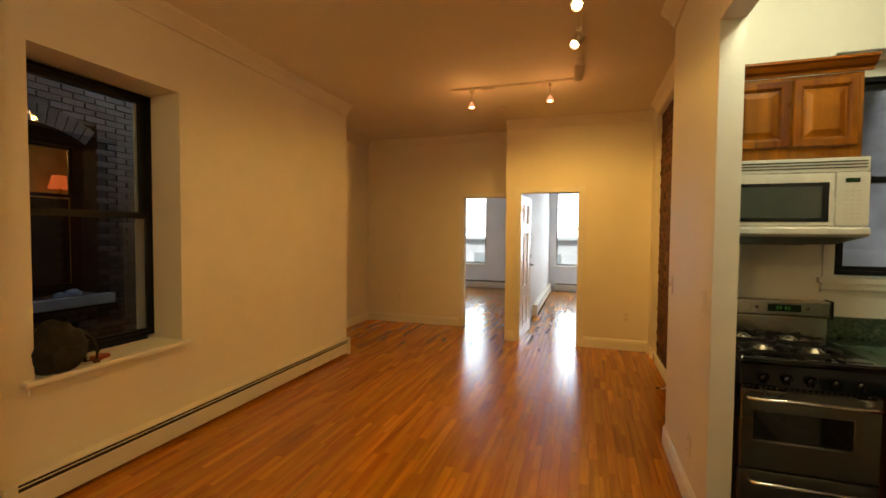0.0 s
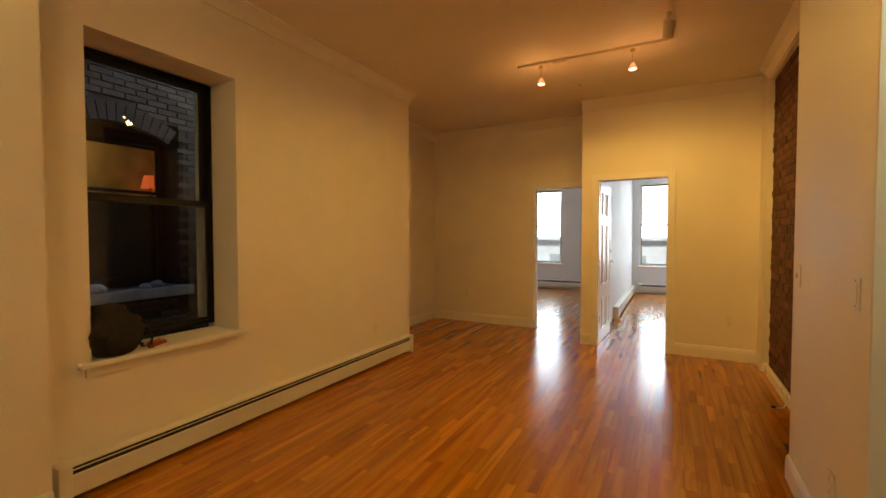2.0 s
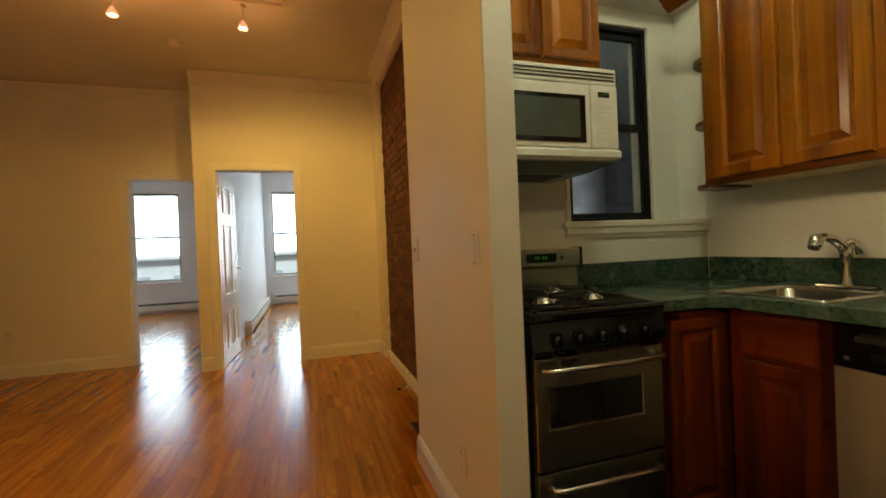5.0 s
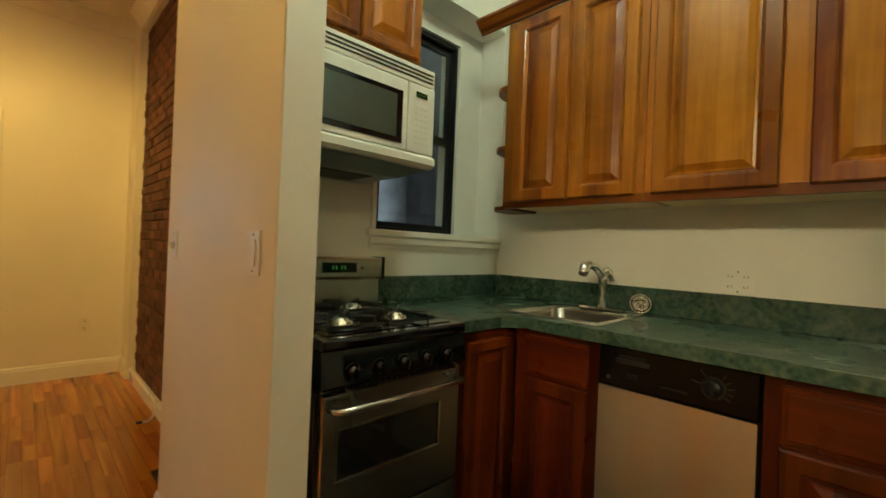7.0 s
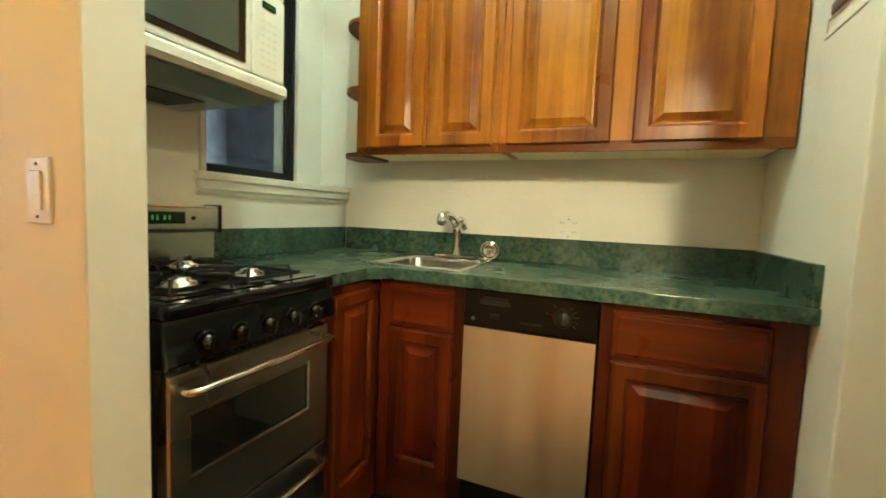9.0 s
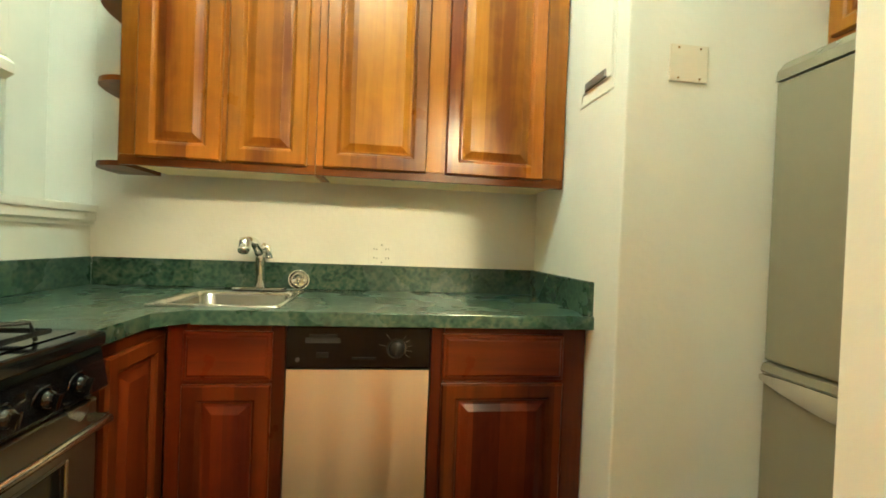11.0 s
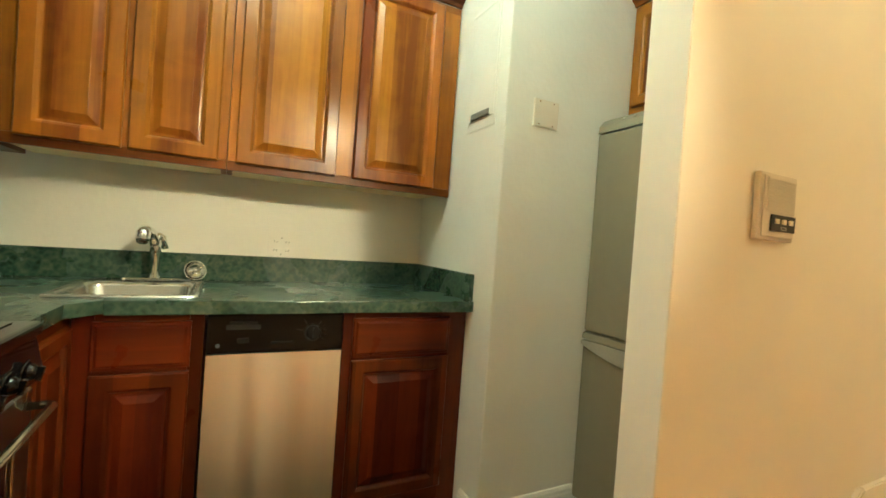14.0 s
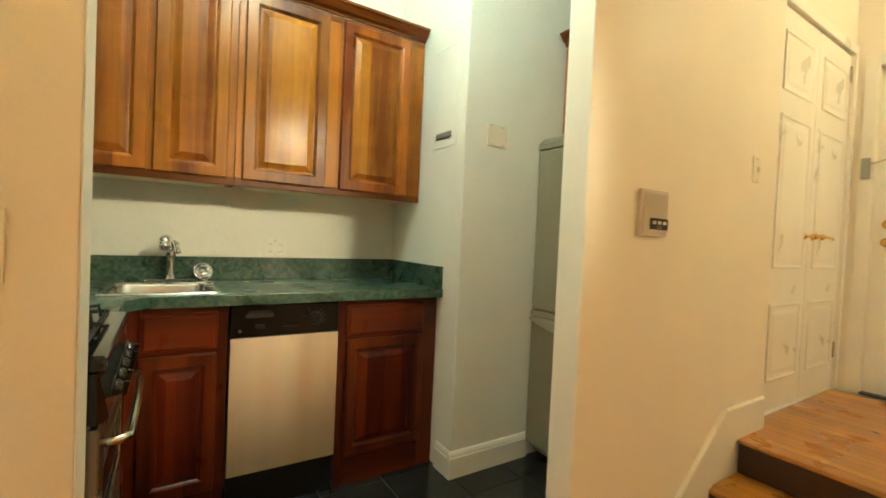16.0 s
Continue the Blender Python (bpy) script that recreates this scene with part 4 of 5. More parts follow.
part("vent_strip", box_bm(0.01, 0.012, 0.776, W - 0.01, 0.0295, 0.7855), STEEL_H, rg)
for k in range(22):
    part("vent_slot", box_bm(0.02 + k * 0.0218, 0.008, 0.7775, 0.034 + k * 0.0218, 0.0118, 0.784), SLOT, rg)
OZ0, OZ1 = 0.412, 0.775
od = part("oven_door", moved(ring_bm(W - 0.016, OZ1 - OZ0, [(0, 0), (0, 0.028), (0.004, 0.032), (0.042, 0.032)], cap=False, base=True), pose(0.008, 0.03, OZ0)), STEEL_H, rg, "stainless oven door")
WX0, WX1, WZA, WZB = 0.050, 0.425, 0.540, 0.682
for a, b, c, d in ((0.050, WZB, W - 0.050, OZ1 - 0.042), (0.050, OZ0 + 0.042, W - 0.050, WZA), (WX1, WZA, W - 0.050, WZB)):
    part("door_skin", box_bm(a, -0.002, b, c, 0.02, d), STEEL_H, od)
# one trim: lower and right bars lighter for the highlight, others darker
part("window_trim", box_bm(WX0, -0.007, WZA - 0.002, WX1, -0.0022, WZA + 0.007, 0.002), STEEL, od, "lower window trim, its highlight put into lighter steel")
part("window_trim", box_bm(WX1 - 0.009, -0.006, WZA + 0.0075, WX1, -0.0022, WZB, 0.002), STEEL, od)
part("window_trim", box_bm(WX0, -0.005, WZB - 0.006, WX1 - 0.0095, -0.0022, WZB, 0.002), STEEL_H, od)
part("window_trim", box_bm(WX0, -0.005, WZA + 0.0075, WX0 + 0.006, -0.0022, WZB - 0.0065, 0.002), STEEL_H, od)
part("oven_window", box_bm(WX0 + 0.006, -0.001, WZA + 0.006, WX1 - 0.006, 0.012, WZB - 0.006), DARKGLASS, od, "dark oven glass")
part("door_handle", tube_bm([(0.03, 0.0, 0.738), (0.032, -0.035, 0.741), (0.045, -0.047, 0.742), (W / 2, -0.050, 0.742), (W - 0.045, -0.047, 0.742), (W - 0.032, -0.035, 0.741), (W - 0.03, 0.0, 0.738)], 0.009, 14), STEEL, od, "brushed steel bar handle", True)
dr = part("broiler_drawer", box_bm(0.008, -0.002, 0.06, W - 0.008, 0.029, 0.405, 0.004), STEEL_H, rg, "stainless broiler drawer")
part("drawer_handle", tube_bm([(0.05, -0.002, 0.362), (0.052, -0.035, 0.365), (0.07, -0.045, 0.366), (W - 0.07, -0.045, 0.366), (W - 0.052, -0.035, 0.365), (W - 0.05, -0.002, 0.362)], 0.0095, 12), STEEL, dr, smooth=True)
bg = part("backguard", box_bm(-0.002, 0.512, 0.919, W + 0.02, 0.572, 1.025, 0.004), STEEL, rg, "low steel back panel")
hd = part("backguard_head", box_bm(-0.002, 0.500, 1.026, W + 0.03, 0.578, 1.112, 0.010, segments=3), STEEL, bg, "steel clock panel")
part("end_trim", box_bm(W + 0.031, 0.498, 1.020, W + 0.040, 0.580, 1.116, 0.003), BLACK_MATT, hd)
part("clock_glass", box_bm(0.27, 0.4965, 1.052, 0.42, 0.4995, 1.090, 0.001), GREENBACK, hd)
for k, xx in enumerate((0.31, 0.325, 0.348, 0.363)):
    part("digit", box_bm(xx, 0.4955, 1.064, xx + 0.006, 0.4962, 1.079), GREENLED, hd, "green clock figure")
for xx in (0.22, 0.45):
    part("button", moved(cyl_bm(0.006, 0.003, 14), pose(xx, 0.5, 1.07, 90)), BLACK_MATT, hd)
part("panel_outline", moved(ring_bm(0.13, 0.05, [(0, 0), (0, 0.001), (0.002, 0.001), (0.002, 0)], cap=False), pose(0.06, 0.4998, 1.045)), MARK, hd)
for bx, by in ((0.09, 0.115), (0.29, 0.115), (0.09, 0.37), (0.29, 0.37)):
    bx += 0.03
    b = part("burner", moved(lathe_bm([(0, 0.0205), (0.060, 0.0205), (0.062, 0.023), (0.045, 0.025), (0.03, 0.026), (0, 0.026)], 28), pose(bx, by, 0.90)), IRON, rg, "burner bowl", True)
    part("burner_head", moved(lathe_bm([(0, 0.026), (0.038, 0.026), (0.040, 0.032), (0.034, 0.041), (0.024, 0.043), (0.022, 0.049), (0.0, 0.051)], 28), pose(bx, by, 0.90)), ALU, b, "bright aluminium burner head", True)
    for k in range(4):
        a = math.pi / 4 + k * math.pi / 2
        part("grate_bar", tube_bm([(bx + 0.035 * math.cos(a), by + 0.035 * math.sin(a), 0.957), (bx + 0.10 * math.cos(a), by + 0.10 * math.sin(a), 0.957), (bx + 0.108 * math.cos(a), by + 0.108 * math.sin(a), 0.922)], 0.0042, 8), IRON, b)
    part("grate_ring", moved(ring_bm(0.185, 0.185, [(0, 0), (0, 0.008), (0.008, 0.008), (0.008, 0)], cap=False), pose(bx - 0.0925, by + 0.0925, 0.942, 90)), IRON, b)

# microwave over the range
mw = thing("microwave", "white over-the-range microwave with vent slots", "microwave", 1.285, 4.038, 1.450)
MW = 1.829 - 1.285
part("body", box_bm(0, 0.035, 0.0, MW, 0.365, 0.37, 0.004), WHITE_AP, mw)
vg = part("vent_grille", box_bm(0.0, 0.003, 0.302, MW, 0.034, 0.368, 0.006), WHITE_AP, mw, "white slotted vent grille")
for k in range(3):
    part("vent_slot", box_bm(0.012, 0.0005, 0.318 + k * 0.014, MW - 0.012, 0.0028, 0.3235 + k * 0.014), SLOT, vg)
md = part("door", box_bm(0.0, 0.0, 0.052, 0.415, 0.034, 0.299, 0.006), WHITE_AP, mw)
part("window", box_bm(0.008, -0.003, 0.072, 0.392, -0.0005, 0.255, 0.001), BLACK, md, "black glass window")
part("window_screen", box_bm(0.03, -0.0045, 0.09, 0.365, -0.0032, 0.238), mat("grey_green_screen", (0.06, 0.075, 0.065), 0.2, vary=0.15), md)
part("lower_bar", moved(profile_bm([(0.034, 0.002), (0.004, 0.004), (-0.012, 0.016), (-0.012, 0.038), (0.0, 0.049), (0.034, 0.049)], MW), Matrix.Identity(4)), WHITE_AP, mw, "rounded white lower rail")
cpn = part("control_panel", box_bm(0.418, 0.0, 0.052, MW, 0.034, 0.299, 0.005), WHITE_AP, mw)
part("display", box_bm(0.452, -0.0025, 0.252, 0.505, -0.0005, 0.272), GREENBACK, cpn, "small green display")
for k in range(4):
    part("digit", box_bm(0.460 + k * 0.010, -0.0035, 0.259, 0.464 + k * 0.010, -0.0028, 0.265), GREENLED, cpn)
for r in range(7):
    for c in range(3):
        part("key_mark", box_bm(0.448 + c * 0.024, -0.0012, 0.085 + r * 0.021, 0.463 + c * 0.024, -0.0003, 0.090 + r * 0.021), mat("pale_grey_print", (0.64, 0.64, 0.58), 0.5) if r == c == 0 else bpy.data.materials["pale_grey_print"], cpn)
hood = bmesh.new()
lo = [hood.verts.new(p) for p in ((0.02, 0.07, -0.035), (MW - 0.10, 0.07, -0.035), (MW - 0.10, 0.33, -0.035), (0.02, 0.33, -0.035))]
hi = [hood.verts.new(p) for p in ((0.0, 0.01, -0.0005), (MW - 0.01, 0.01, -0.0005), (MW - 0.01, 0.36, -0.0005), (0.0, 0.36, -0.0005))]
hood.faces.new(lo[::-1])
for k in range(4):
    hood.faces.new((lo[k], lo[(k + 1) % 4], hi[(k + 1) % 4], hi[k]))
bmesh.ops.recalc_face_normals(hood, faces=hood.faces)
part("hood_underside", hood, GREY_UNDER, mw, "grey metal hood underside")
part("grease_filter", box_bm(0.06, 0.12, -0.039, 0.36, 0.28, -0.0355, 0.002), SLOT, mw, "dark grease filter")


def crown_part(parent, length, y, z, x0, m, ret=None):
    """A cabinet crown along local x, front to -y."""
    prof = [(0.0, 0.0), (-0.010, 0.0), (-0.014, 0.012), (-0.030, 0.022), (-0.048, 0.045), (-0.058, 0.050), (-0.058, 0.062), (0.0, 0.062)]
    part("crown", moved(profile_bm([(yy + y, zz + z) for yy, zz in prof], length), Matrix.Translation((x0, 0, 0))), m, parent)


# cabinet over the microwave
oc = thing("overhead_cabinet", "honey cherry wall cabinet over the microwave", "cabinet", 1.277, 4.15, 1.834)
OW = 1.845 - 1.277
part("body", box_bm(0, 0.0, 0.0, OW, 0.262, 0.40, 0.002), CHERRY, oc)
for a in (0.012, 0.286):
    raised_door(oc, "door", a, 0.055, 0.262, 0.325, -0.0005, CHERRY_F, CHERRY, 0.045)
crown_part(oc, OW + 0.03, 0.0, 0.401, 0.0, CHERRY_H)

# upper cabinets along the back wall; local x runs towards -y
UX, UZ, UH = 2.392, 1.366, 0.885
for y0, y1, doors in ((4.140, 3.482, ((0.060, 0.276), (0.355, 0.274))), (3.480, 2.54, ((0.028, 0.374), (0.474, 0.378)))):
    uc = thing("wall_cabinet", "honey cherry wall cabinet with two raised-panel doors", "cabinet", UX, y0, UZ, -90, "upper kitchen cabinets")
    L = y0 - y1
    part("body", box_bm(0, 0.018, 0.016, L, XKB - UX - 0.001, UH, 0.001), CHERRY, uc)
    part("face_frame", box_bm(0, 0.0, 0.0, L, 0.0175, 0.035, 0.001), CHERRY_H, uc)
    part("face_frame", box_bm(0, 0.0, UH - 0.03, L, 0.0175, UH, 0.001), CHERRY_H, uc)
    edges = [0.0] + [e for a, w in doors for e in (a + 0.008, a + w - 0.008)] + [L]
    for a, b in zip(edges[::2], edges[1::2]):
        if b - a > 0.004:
            part("stile", box_bm(a, 0.0, 0.0355, b, 0.0175, UH - 0.0305, 0.001), CHERRY, uc)
    for a, w in doors:
        raised_door(uc, "door", a, 0.028, w, UH - 0.044, -0.0005, CHERRY_F, CHERRY, 0.058)
    crown_part(uc, L + (0.17 if y0 > 4 else 0), 0.0, UH + 0.001, -0.17 if y0 > 4 else 0.0, CHERRY_H)
    part("bottom_panel", box_bm(0.02, 0.04, 0.009, L - 0.02, XKB - UX - 0.02, 0.0155), PALE_UNDER, uc, "pale wood underside, lightened for bounced light")
    for k in range(2):
        part("screw_hole", moved(cyl_bm(0.006, 0.001, 10), pose(L * (0.3 + 0.4 * k), 0.08, 0.0078)), SLOT, uc)
es = thing("end_shelf", "dark quarter-round end shelves beside the wall cabinet", "shelf", 2.413, 4.1405, UZ)
for zz in (0.0, 0.30, 0.60):
    bm = bmesh.new()
    pts = [(0.27, 0.0)] + [(0.27 - 0.25 * math.cos(a) ** 0.7, 0.16 * math.sin(a) ** 0.7) for a in [math.pi / 2 * (1 - k / 10) for k in range(11)]]
    f = [bm.verts.new((x, y, zz)) for x, y in pts]
    g = [bm.verts.new((x, y, zz + 0.018)) for x, y in pts]
    bm.faces.new(f[::-1])
    bm.faces.new(g)
    for k in range(len(pts)):
        bm.faces.new((f[k], f[(k + 1) % len(pts)], g[(k + 1) % len(pts)], g[k]))
    bmesh.ops.recalc_face_normals(bm, faces=bm.faces)
    part("shelf", bm, CHERRY_H, es)

# base cabinets; front plane at BX
BX = 2.152


def base_cabinet(y0, y1, door, label):
    L = y0 - y1
    t = thing("base_cabinet", label, "cabinet", BX, y0, 0, -90, "lower kitchen cabinets")
    part("body", box_bm(0, 0.019, 0.0, L, 0.56, 0.868, 0.001), DARKCAB, t)
    a, w = door
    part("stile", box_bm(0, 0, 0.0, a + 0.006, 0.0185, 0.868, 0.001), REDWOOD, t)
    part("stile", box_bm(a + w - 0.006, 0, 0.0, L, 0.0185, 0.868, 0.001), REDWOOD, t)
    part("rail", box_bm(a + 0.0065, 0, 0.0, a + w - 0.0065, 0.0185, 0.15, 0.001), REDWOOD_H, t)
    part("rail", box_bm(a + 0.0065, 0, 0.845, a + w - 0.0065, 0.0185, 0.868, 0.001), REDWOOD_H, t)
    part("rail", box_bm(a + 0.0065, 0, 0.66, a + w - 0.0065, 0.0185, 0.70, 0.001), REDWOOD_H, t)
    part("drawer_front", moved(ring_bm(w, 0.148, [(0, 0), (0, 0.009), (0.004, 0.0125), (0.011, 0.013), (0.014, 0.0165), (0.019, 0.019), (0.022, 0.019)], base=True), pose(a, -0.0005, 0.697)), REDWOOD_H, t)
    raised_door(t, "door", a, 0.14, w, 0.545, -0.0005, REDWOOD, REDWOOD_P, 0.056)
    return t


base_cabinet(3.852, 3.512, (0.048, 0.256), "reddish cherry corner cabinet with drawer and door under the sink")
base_cabinet(3.059, 2.537, (0.036, 0.407), "reddish cherry base cabinet with drawer and door beside the dishwasher")
cc = thing("corner_cabinet", "narrow reddish cherry cabinet beside the range", "cabinet", 1.807, 3.855, 0, 0, "lower kitchen cabinets")
part("body", box_bm(0, 0.019, 0.0, 0.343, 0.55, 0.868, 0.001), DARKCAB, cc)
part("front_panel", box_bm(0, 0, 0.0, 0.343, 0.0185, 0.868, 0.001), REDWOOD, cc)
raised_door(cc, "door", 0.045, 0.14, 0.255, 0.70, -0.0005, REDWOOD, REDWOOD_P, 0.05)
part("hinge_screw", moved(cyl_bm(0.004, 0.003, 10), pose(0.325, -0.0005, 0.62, 90)), CHROME, cc)

# dishwasher; local x towards -y
dw = thing("dishwasher", "narrow dishwasher with a stainless door and black controls", "dishwasher", BX - 0.004, 3.509, 0, -90)
DL = 0.447
part("tub", box_bm(0.004, 0.03, 0.1, DL - 0.004, 0.54, 0.868), BLACK_MATT, dw)
pn = part("control_panel", moved(profile_bm([(0.03, 0.737), (-0.012, 0.737), (-0.015, 0.742), (-0.010, 0.862), (-0.006, 0.868), (0.03, 0.868)], DL - 0.010), Matrix.Translation((0.005, 0, 0))), BROWN_PANEL, dw, "brown-black control panel")
dm = pose(0.338, -0.0135, 0.80, 88)
dl = part("dial", moved(lathe_bm([(0, 0), (0.026, 0), (0.024, 0.010), (0.020, 0.014), (0, 0.015)], 28), dm), BLACK_MATT, pn, "round black timer dial", True)
part("pointer", moved(box_bm(-0.003, -0.018, 0.0145, 0.003, 0.018, 0.024, 0.001), dm), BLACK_MATT, dl)
part("dial_ring", moved(tube_bm([(0.030 * math.cos(k * math.pi / 16), 0.030 * math.sin(k * math.pi / 16), 0.001) for k in range(33)], 0.0009, 6), dm), FAINT, pn, "faint printed ring")
for a in (-78, -36, 36, 58, 80, 102, 124):
    part("marking", moved(box_bm(-0.0008, 0.034, -0.0012, 0.0008, 0.034 + (0.022 if a < 0 else 0.016), 0.0), dm @ pose(0, 0, 0.0015, 0, 0, -a)), FAINT, pn)
part("latch_slot", box_bm(0.07, -0.0155, 0.832, 0.155, -0.0115, 0.842, 0.001), BLACK_MATT, pn, "black latch edge")
part("latch_recess", box_bm(0.06, -0.0150, 0.815, 0.165, -0.0125, 0.831), SLOT, pn)
part("button", box_bm(0.095, -0.021, 0.770, 0.130, -0.0140, 0.787, 0.002), BLACK_MATT, pn)
part("button", box_bm(0.20, -0.0185, 0.765, 0.275, -0.0140, 0.772, 0.001), BLACK_MATT, pn)
part("badge", moved(cyl_bm(0.007, 0.002, 18), pose(0.038, -0.0140, 0.763, 90)), FAINT, pn)
bm = bmesh.new()
nz, nx = 14, 10
grid = [[bm.verts.new((0.005 + (DL - 0.010) * i / nx, -0.013 - 0.006 * i / nx - 0.001 * math.sin(math.pi * j / nz), 0.172 + (0.733 - 0.172) * j / nz)) for i in range(nx + 1)] for j in range(nz + 1)]
for j in range(nz):
    for i in range(nx):
        bm.faces.new((grid[j][i], grid[j][i + 1], grid[j + 1][i + 1], grid[j + 1][i]))
part("door_panel", bm, SATIN, dw, "brushed stainless door", True)
part("door_core", box_bm(0.005, -0.0105, 0.172, DL - 0.005, 0.029, 0.733), BLACK_MATT, dw)
part("kick_plate", box_bm(0.005, 0.010, 0.005, DL - 0.005, 0.028, 0.165, 0.003), BLACK_MATT, dw, "black kick plate")

# worktop with a clipped inner corner and a hole for the sink
SX0, SX1, SY0, SY1 = 2.165, 2.605, 3.535, 3.935
wt = thing("worktop", "dark green marbled laminate worktop with backsplash", "countertop", 0, 0, 0)


def prism(outline, z0, z1, bevel=0.004):
    bm = bmesh.new()
    f = [bm.verts.new((x, y, z0)) for x, y in outline]
    g = [bm.verts.new((x, y, z1)) for x, y in outline]
    bm.faces.new(f[::-1])
    bm.faces.new(g)
    n = len(outline)
    for k in range(n):
        bm.faces.new((f[k], f[(k + 1) % n], g[(k + 1) % n], g[k]))
    bmesh.ops.recalc_face_normals(bm, faces=bm.faces)
    if bevel:
        top = [e for e in bm.edges if e.verts[0].co.z > z1 - 1e-6 and e.verts[1].co.z > z1 - 1e-6]
        bmesh.ops.bevel(bm, geom=top, offset=bevel, segments=2, affect="EDGES")
    return bm


CX = 2.108
slabbm = prism([(CX, YKE + 0.001), (XKB - 0.001, YKE + 0.001), (XKB - 0.001, SY0 + 0.01), (CX, SY0 + 0.01)], 0.876, 0.915, 0.0)
merge(slabbm, prism([(CX, SY0 + 0.01), (SX0 + 0.01, SY0 + 0.01), (SX0 + 0.01, SY1 - 0.01), (1.99, SY1 - 0.01), (1.99, 3.84), (2.03, 3.84), (CX, 3.77)], 0.876, 0.915, 0.0))
merge(slabbm, prism([(SX1 - 0.01, SY0 + 0.01), (XKB - 0.001, SY0 + 0.01), (XKB - 0.001, SY1 - 0.01), (SX1 - 0.01, SY1 - 0.01)], 0.876, 0.915, 0.0))
merge(slabbm, prism([(1.806, 3.84), (1.99, 3.84), (1.99, SY1 - 0.01), (XKB - 0.001, SY1 - 0.01), (XKB - 0.001, YKW - 0.001), (1.806, YKW - 0.001)], 0.876, 0.915, 0.0))
part("slab", slabbm, LAMINATE, wt)
part("front_edge", box_bm(CX - 0.006, YKE + 0.001, 0.872, CX - 0.0005, 3.768, 0.914, 0.002), LAMINATE, wt)
part("backsplash", box_bm(XKB - 0.019, YKE + 0.020, 0.9155, XKB - 0.0005, YKW - 0.020, 1.028, 0.003), LAMINATE, wt)
part("backsplash", box_bm(1.806, YKW - 0.0195, 0.9155, XKB - 0.020, YKW - 0.0005, 1.028, 0.003), LAMINATE, wt)
part("backsplash", box_bm(CX + 0.004, YKE + 0.0005, 0.9155, XKB - 0.0005, YKE + 0.0195, 1.028, 0.003), LAMINATE, wt)

sk = thing("sink", "small square stainless drop-in sink", "sink", SX0, SY0, 0.915)
SW, SD = SX1 - SX0, SY1 - SY0
bm = bmesh.new()


def rrect(d, z, r, n=5, back=0.0):
    pts = []
    x0, y0, x1, y1 = d, d, SW - d - back, SD - d
    for cx, cy, a0 in ((x1 - r, y1 - r, 0), (x0 + r, y1 - r, 90), (x0 + r, y0 + r, 180), (x1 - r, y0 + r, 270)):
        for k in range(n + 1):
            a = math.radians(a0 + 90 * k / n)
            pts.append(bm.verts.new((cx + r * math.cos(a), cy + r * math.sin(a), z)))
    return pts


loops = [rrect(0.0, 0.0005, 0.02), rrect(0.002, 0.006, 0.02), rrect(0.018, 0.006, 0.03), rrect(0.026, 0.002, 0.04, back=0.05), rrect(0.032, -0.01, 0.05, back=0.05), rrect(0.045, -0.14, 0.06, back=0.05), rrect(0.07, -0.155, 0.06, back=0.05)]
for a, b in zip(loops, loops[1:]):
    n = len(a)
    for k in range(n):
        bm.faces.new((a[k], a[(k + 1) % n], b[(k + 1) % n], b[k]))
bm.faces.new(loops[-1])
bmesh.ops.recalc_face_normals(bm, faces=bm.faces)
bmesh.ops.reverse_faces(bm, faces=bm.faces)
part("basin", bm, STEEL, sk, smooth=True)
part("drain", moved(lathe_bm([(0, 0.003), (0.02, 0.002), (0.038, 0.004), (0.042, 0.001), (0.042, 0.0)], 28), pose(SW / 2 - 0.03, SD / 2, -0.1545)), CHROME, sk, "chrome drain", True)
fc = thing("faucet", "chrome single-lever kitchen faucet behind the sink", "faucet", SX1 - 0.03, 3.71, 0.922, 0)
part("deck_plate", box_bm(-0.025, -0.10, 0.0, 0.025, 0.10, 0.012, 0.010, segments=3), CHROME, fc, smooth=False)
part("column", moved(lathe_bm([(0.022, 0.012), (0.019, 0.03), (0.016, 0.09), (0.019, 0.115), (0.021, 0.145), (0.018, 0.158), (0, 0.162)], 24), Matrix.Identity(4)), CHROME, fc, smooth=True)
part("spout", tube_bm([(0.005, 0, 0.13), (-0.02, 0.005, 0.165), (-0.055, 0.012, 0.19), (-0.09, 0.018, 0.195), (-0.115, 0.022, 0.183)], 0.018, 16), CHROME, fc, smooth=True)
part("spray_head", moved(lathe_bm([(0, -0.035), (0.017, -0.033), (0.022, -0.02), (0.023, 0.008), (0.017, 0.022), (0, 0.025)], 22), pose(-0.125, 0.024, 0.182, 0, 25, 0)), CHROME, fc, smooth=True)
part("lever", tube_bm([(0.0, -0.002, 0.158), (0.018, -0.008, 0.18), (0.022, -0.02, 0.172), (0.024, -0.03, 0.125)], 0.0115, 12), CHROME, fc, smooth=True)
sn = thing("sink_strainer", "round metal sink strainer leaning on the backsplash", "strainer", XKB - 0.055, 3.575, 0.916)
ms = pose(0, 0, 0.042, 0, -70, 20)
part("strainer_cup", moved(lathe_bm([(0.041, 0.004), (0.042, 0.0), (0.034, -0.002), (0.026, -0.018), (0.0, -0.020), (0.0, -0.018), (0.025, -0.016), (0.033, 0.0)], 28), ms), CHROME, sn, smooth=True)
part("strainer_knob", moved(lathe_bm([(0.004, -0.018), (0.004, 0.0), (0.009, 0.004), (0.006, 0.01), (0, 0.011)], 18), ms), CHROME, sn, smooth=True)
part("strainer_rim", moved(tube_bm([(0.041 * math.cos(k * math.pi / 16), 0.041 * math.sin(k * math.pi / 16), 0.002) for k in range(33)], 0.003, 8), ms), CHROME, sn, smooth=True)

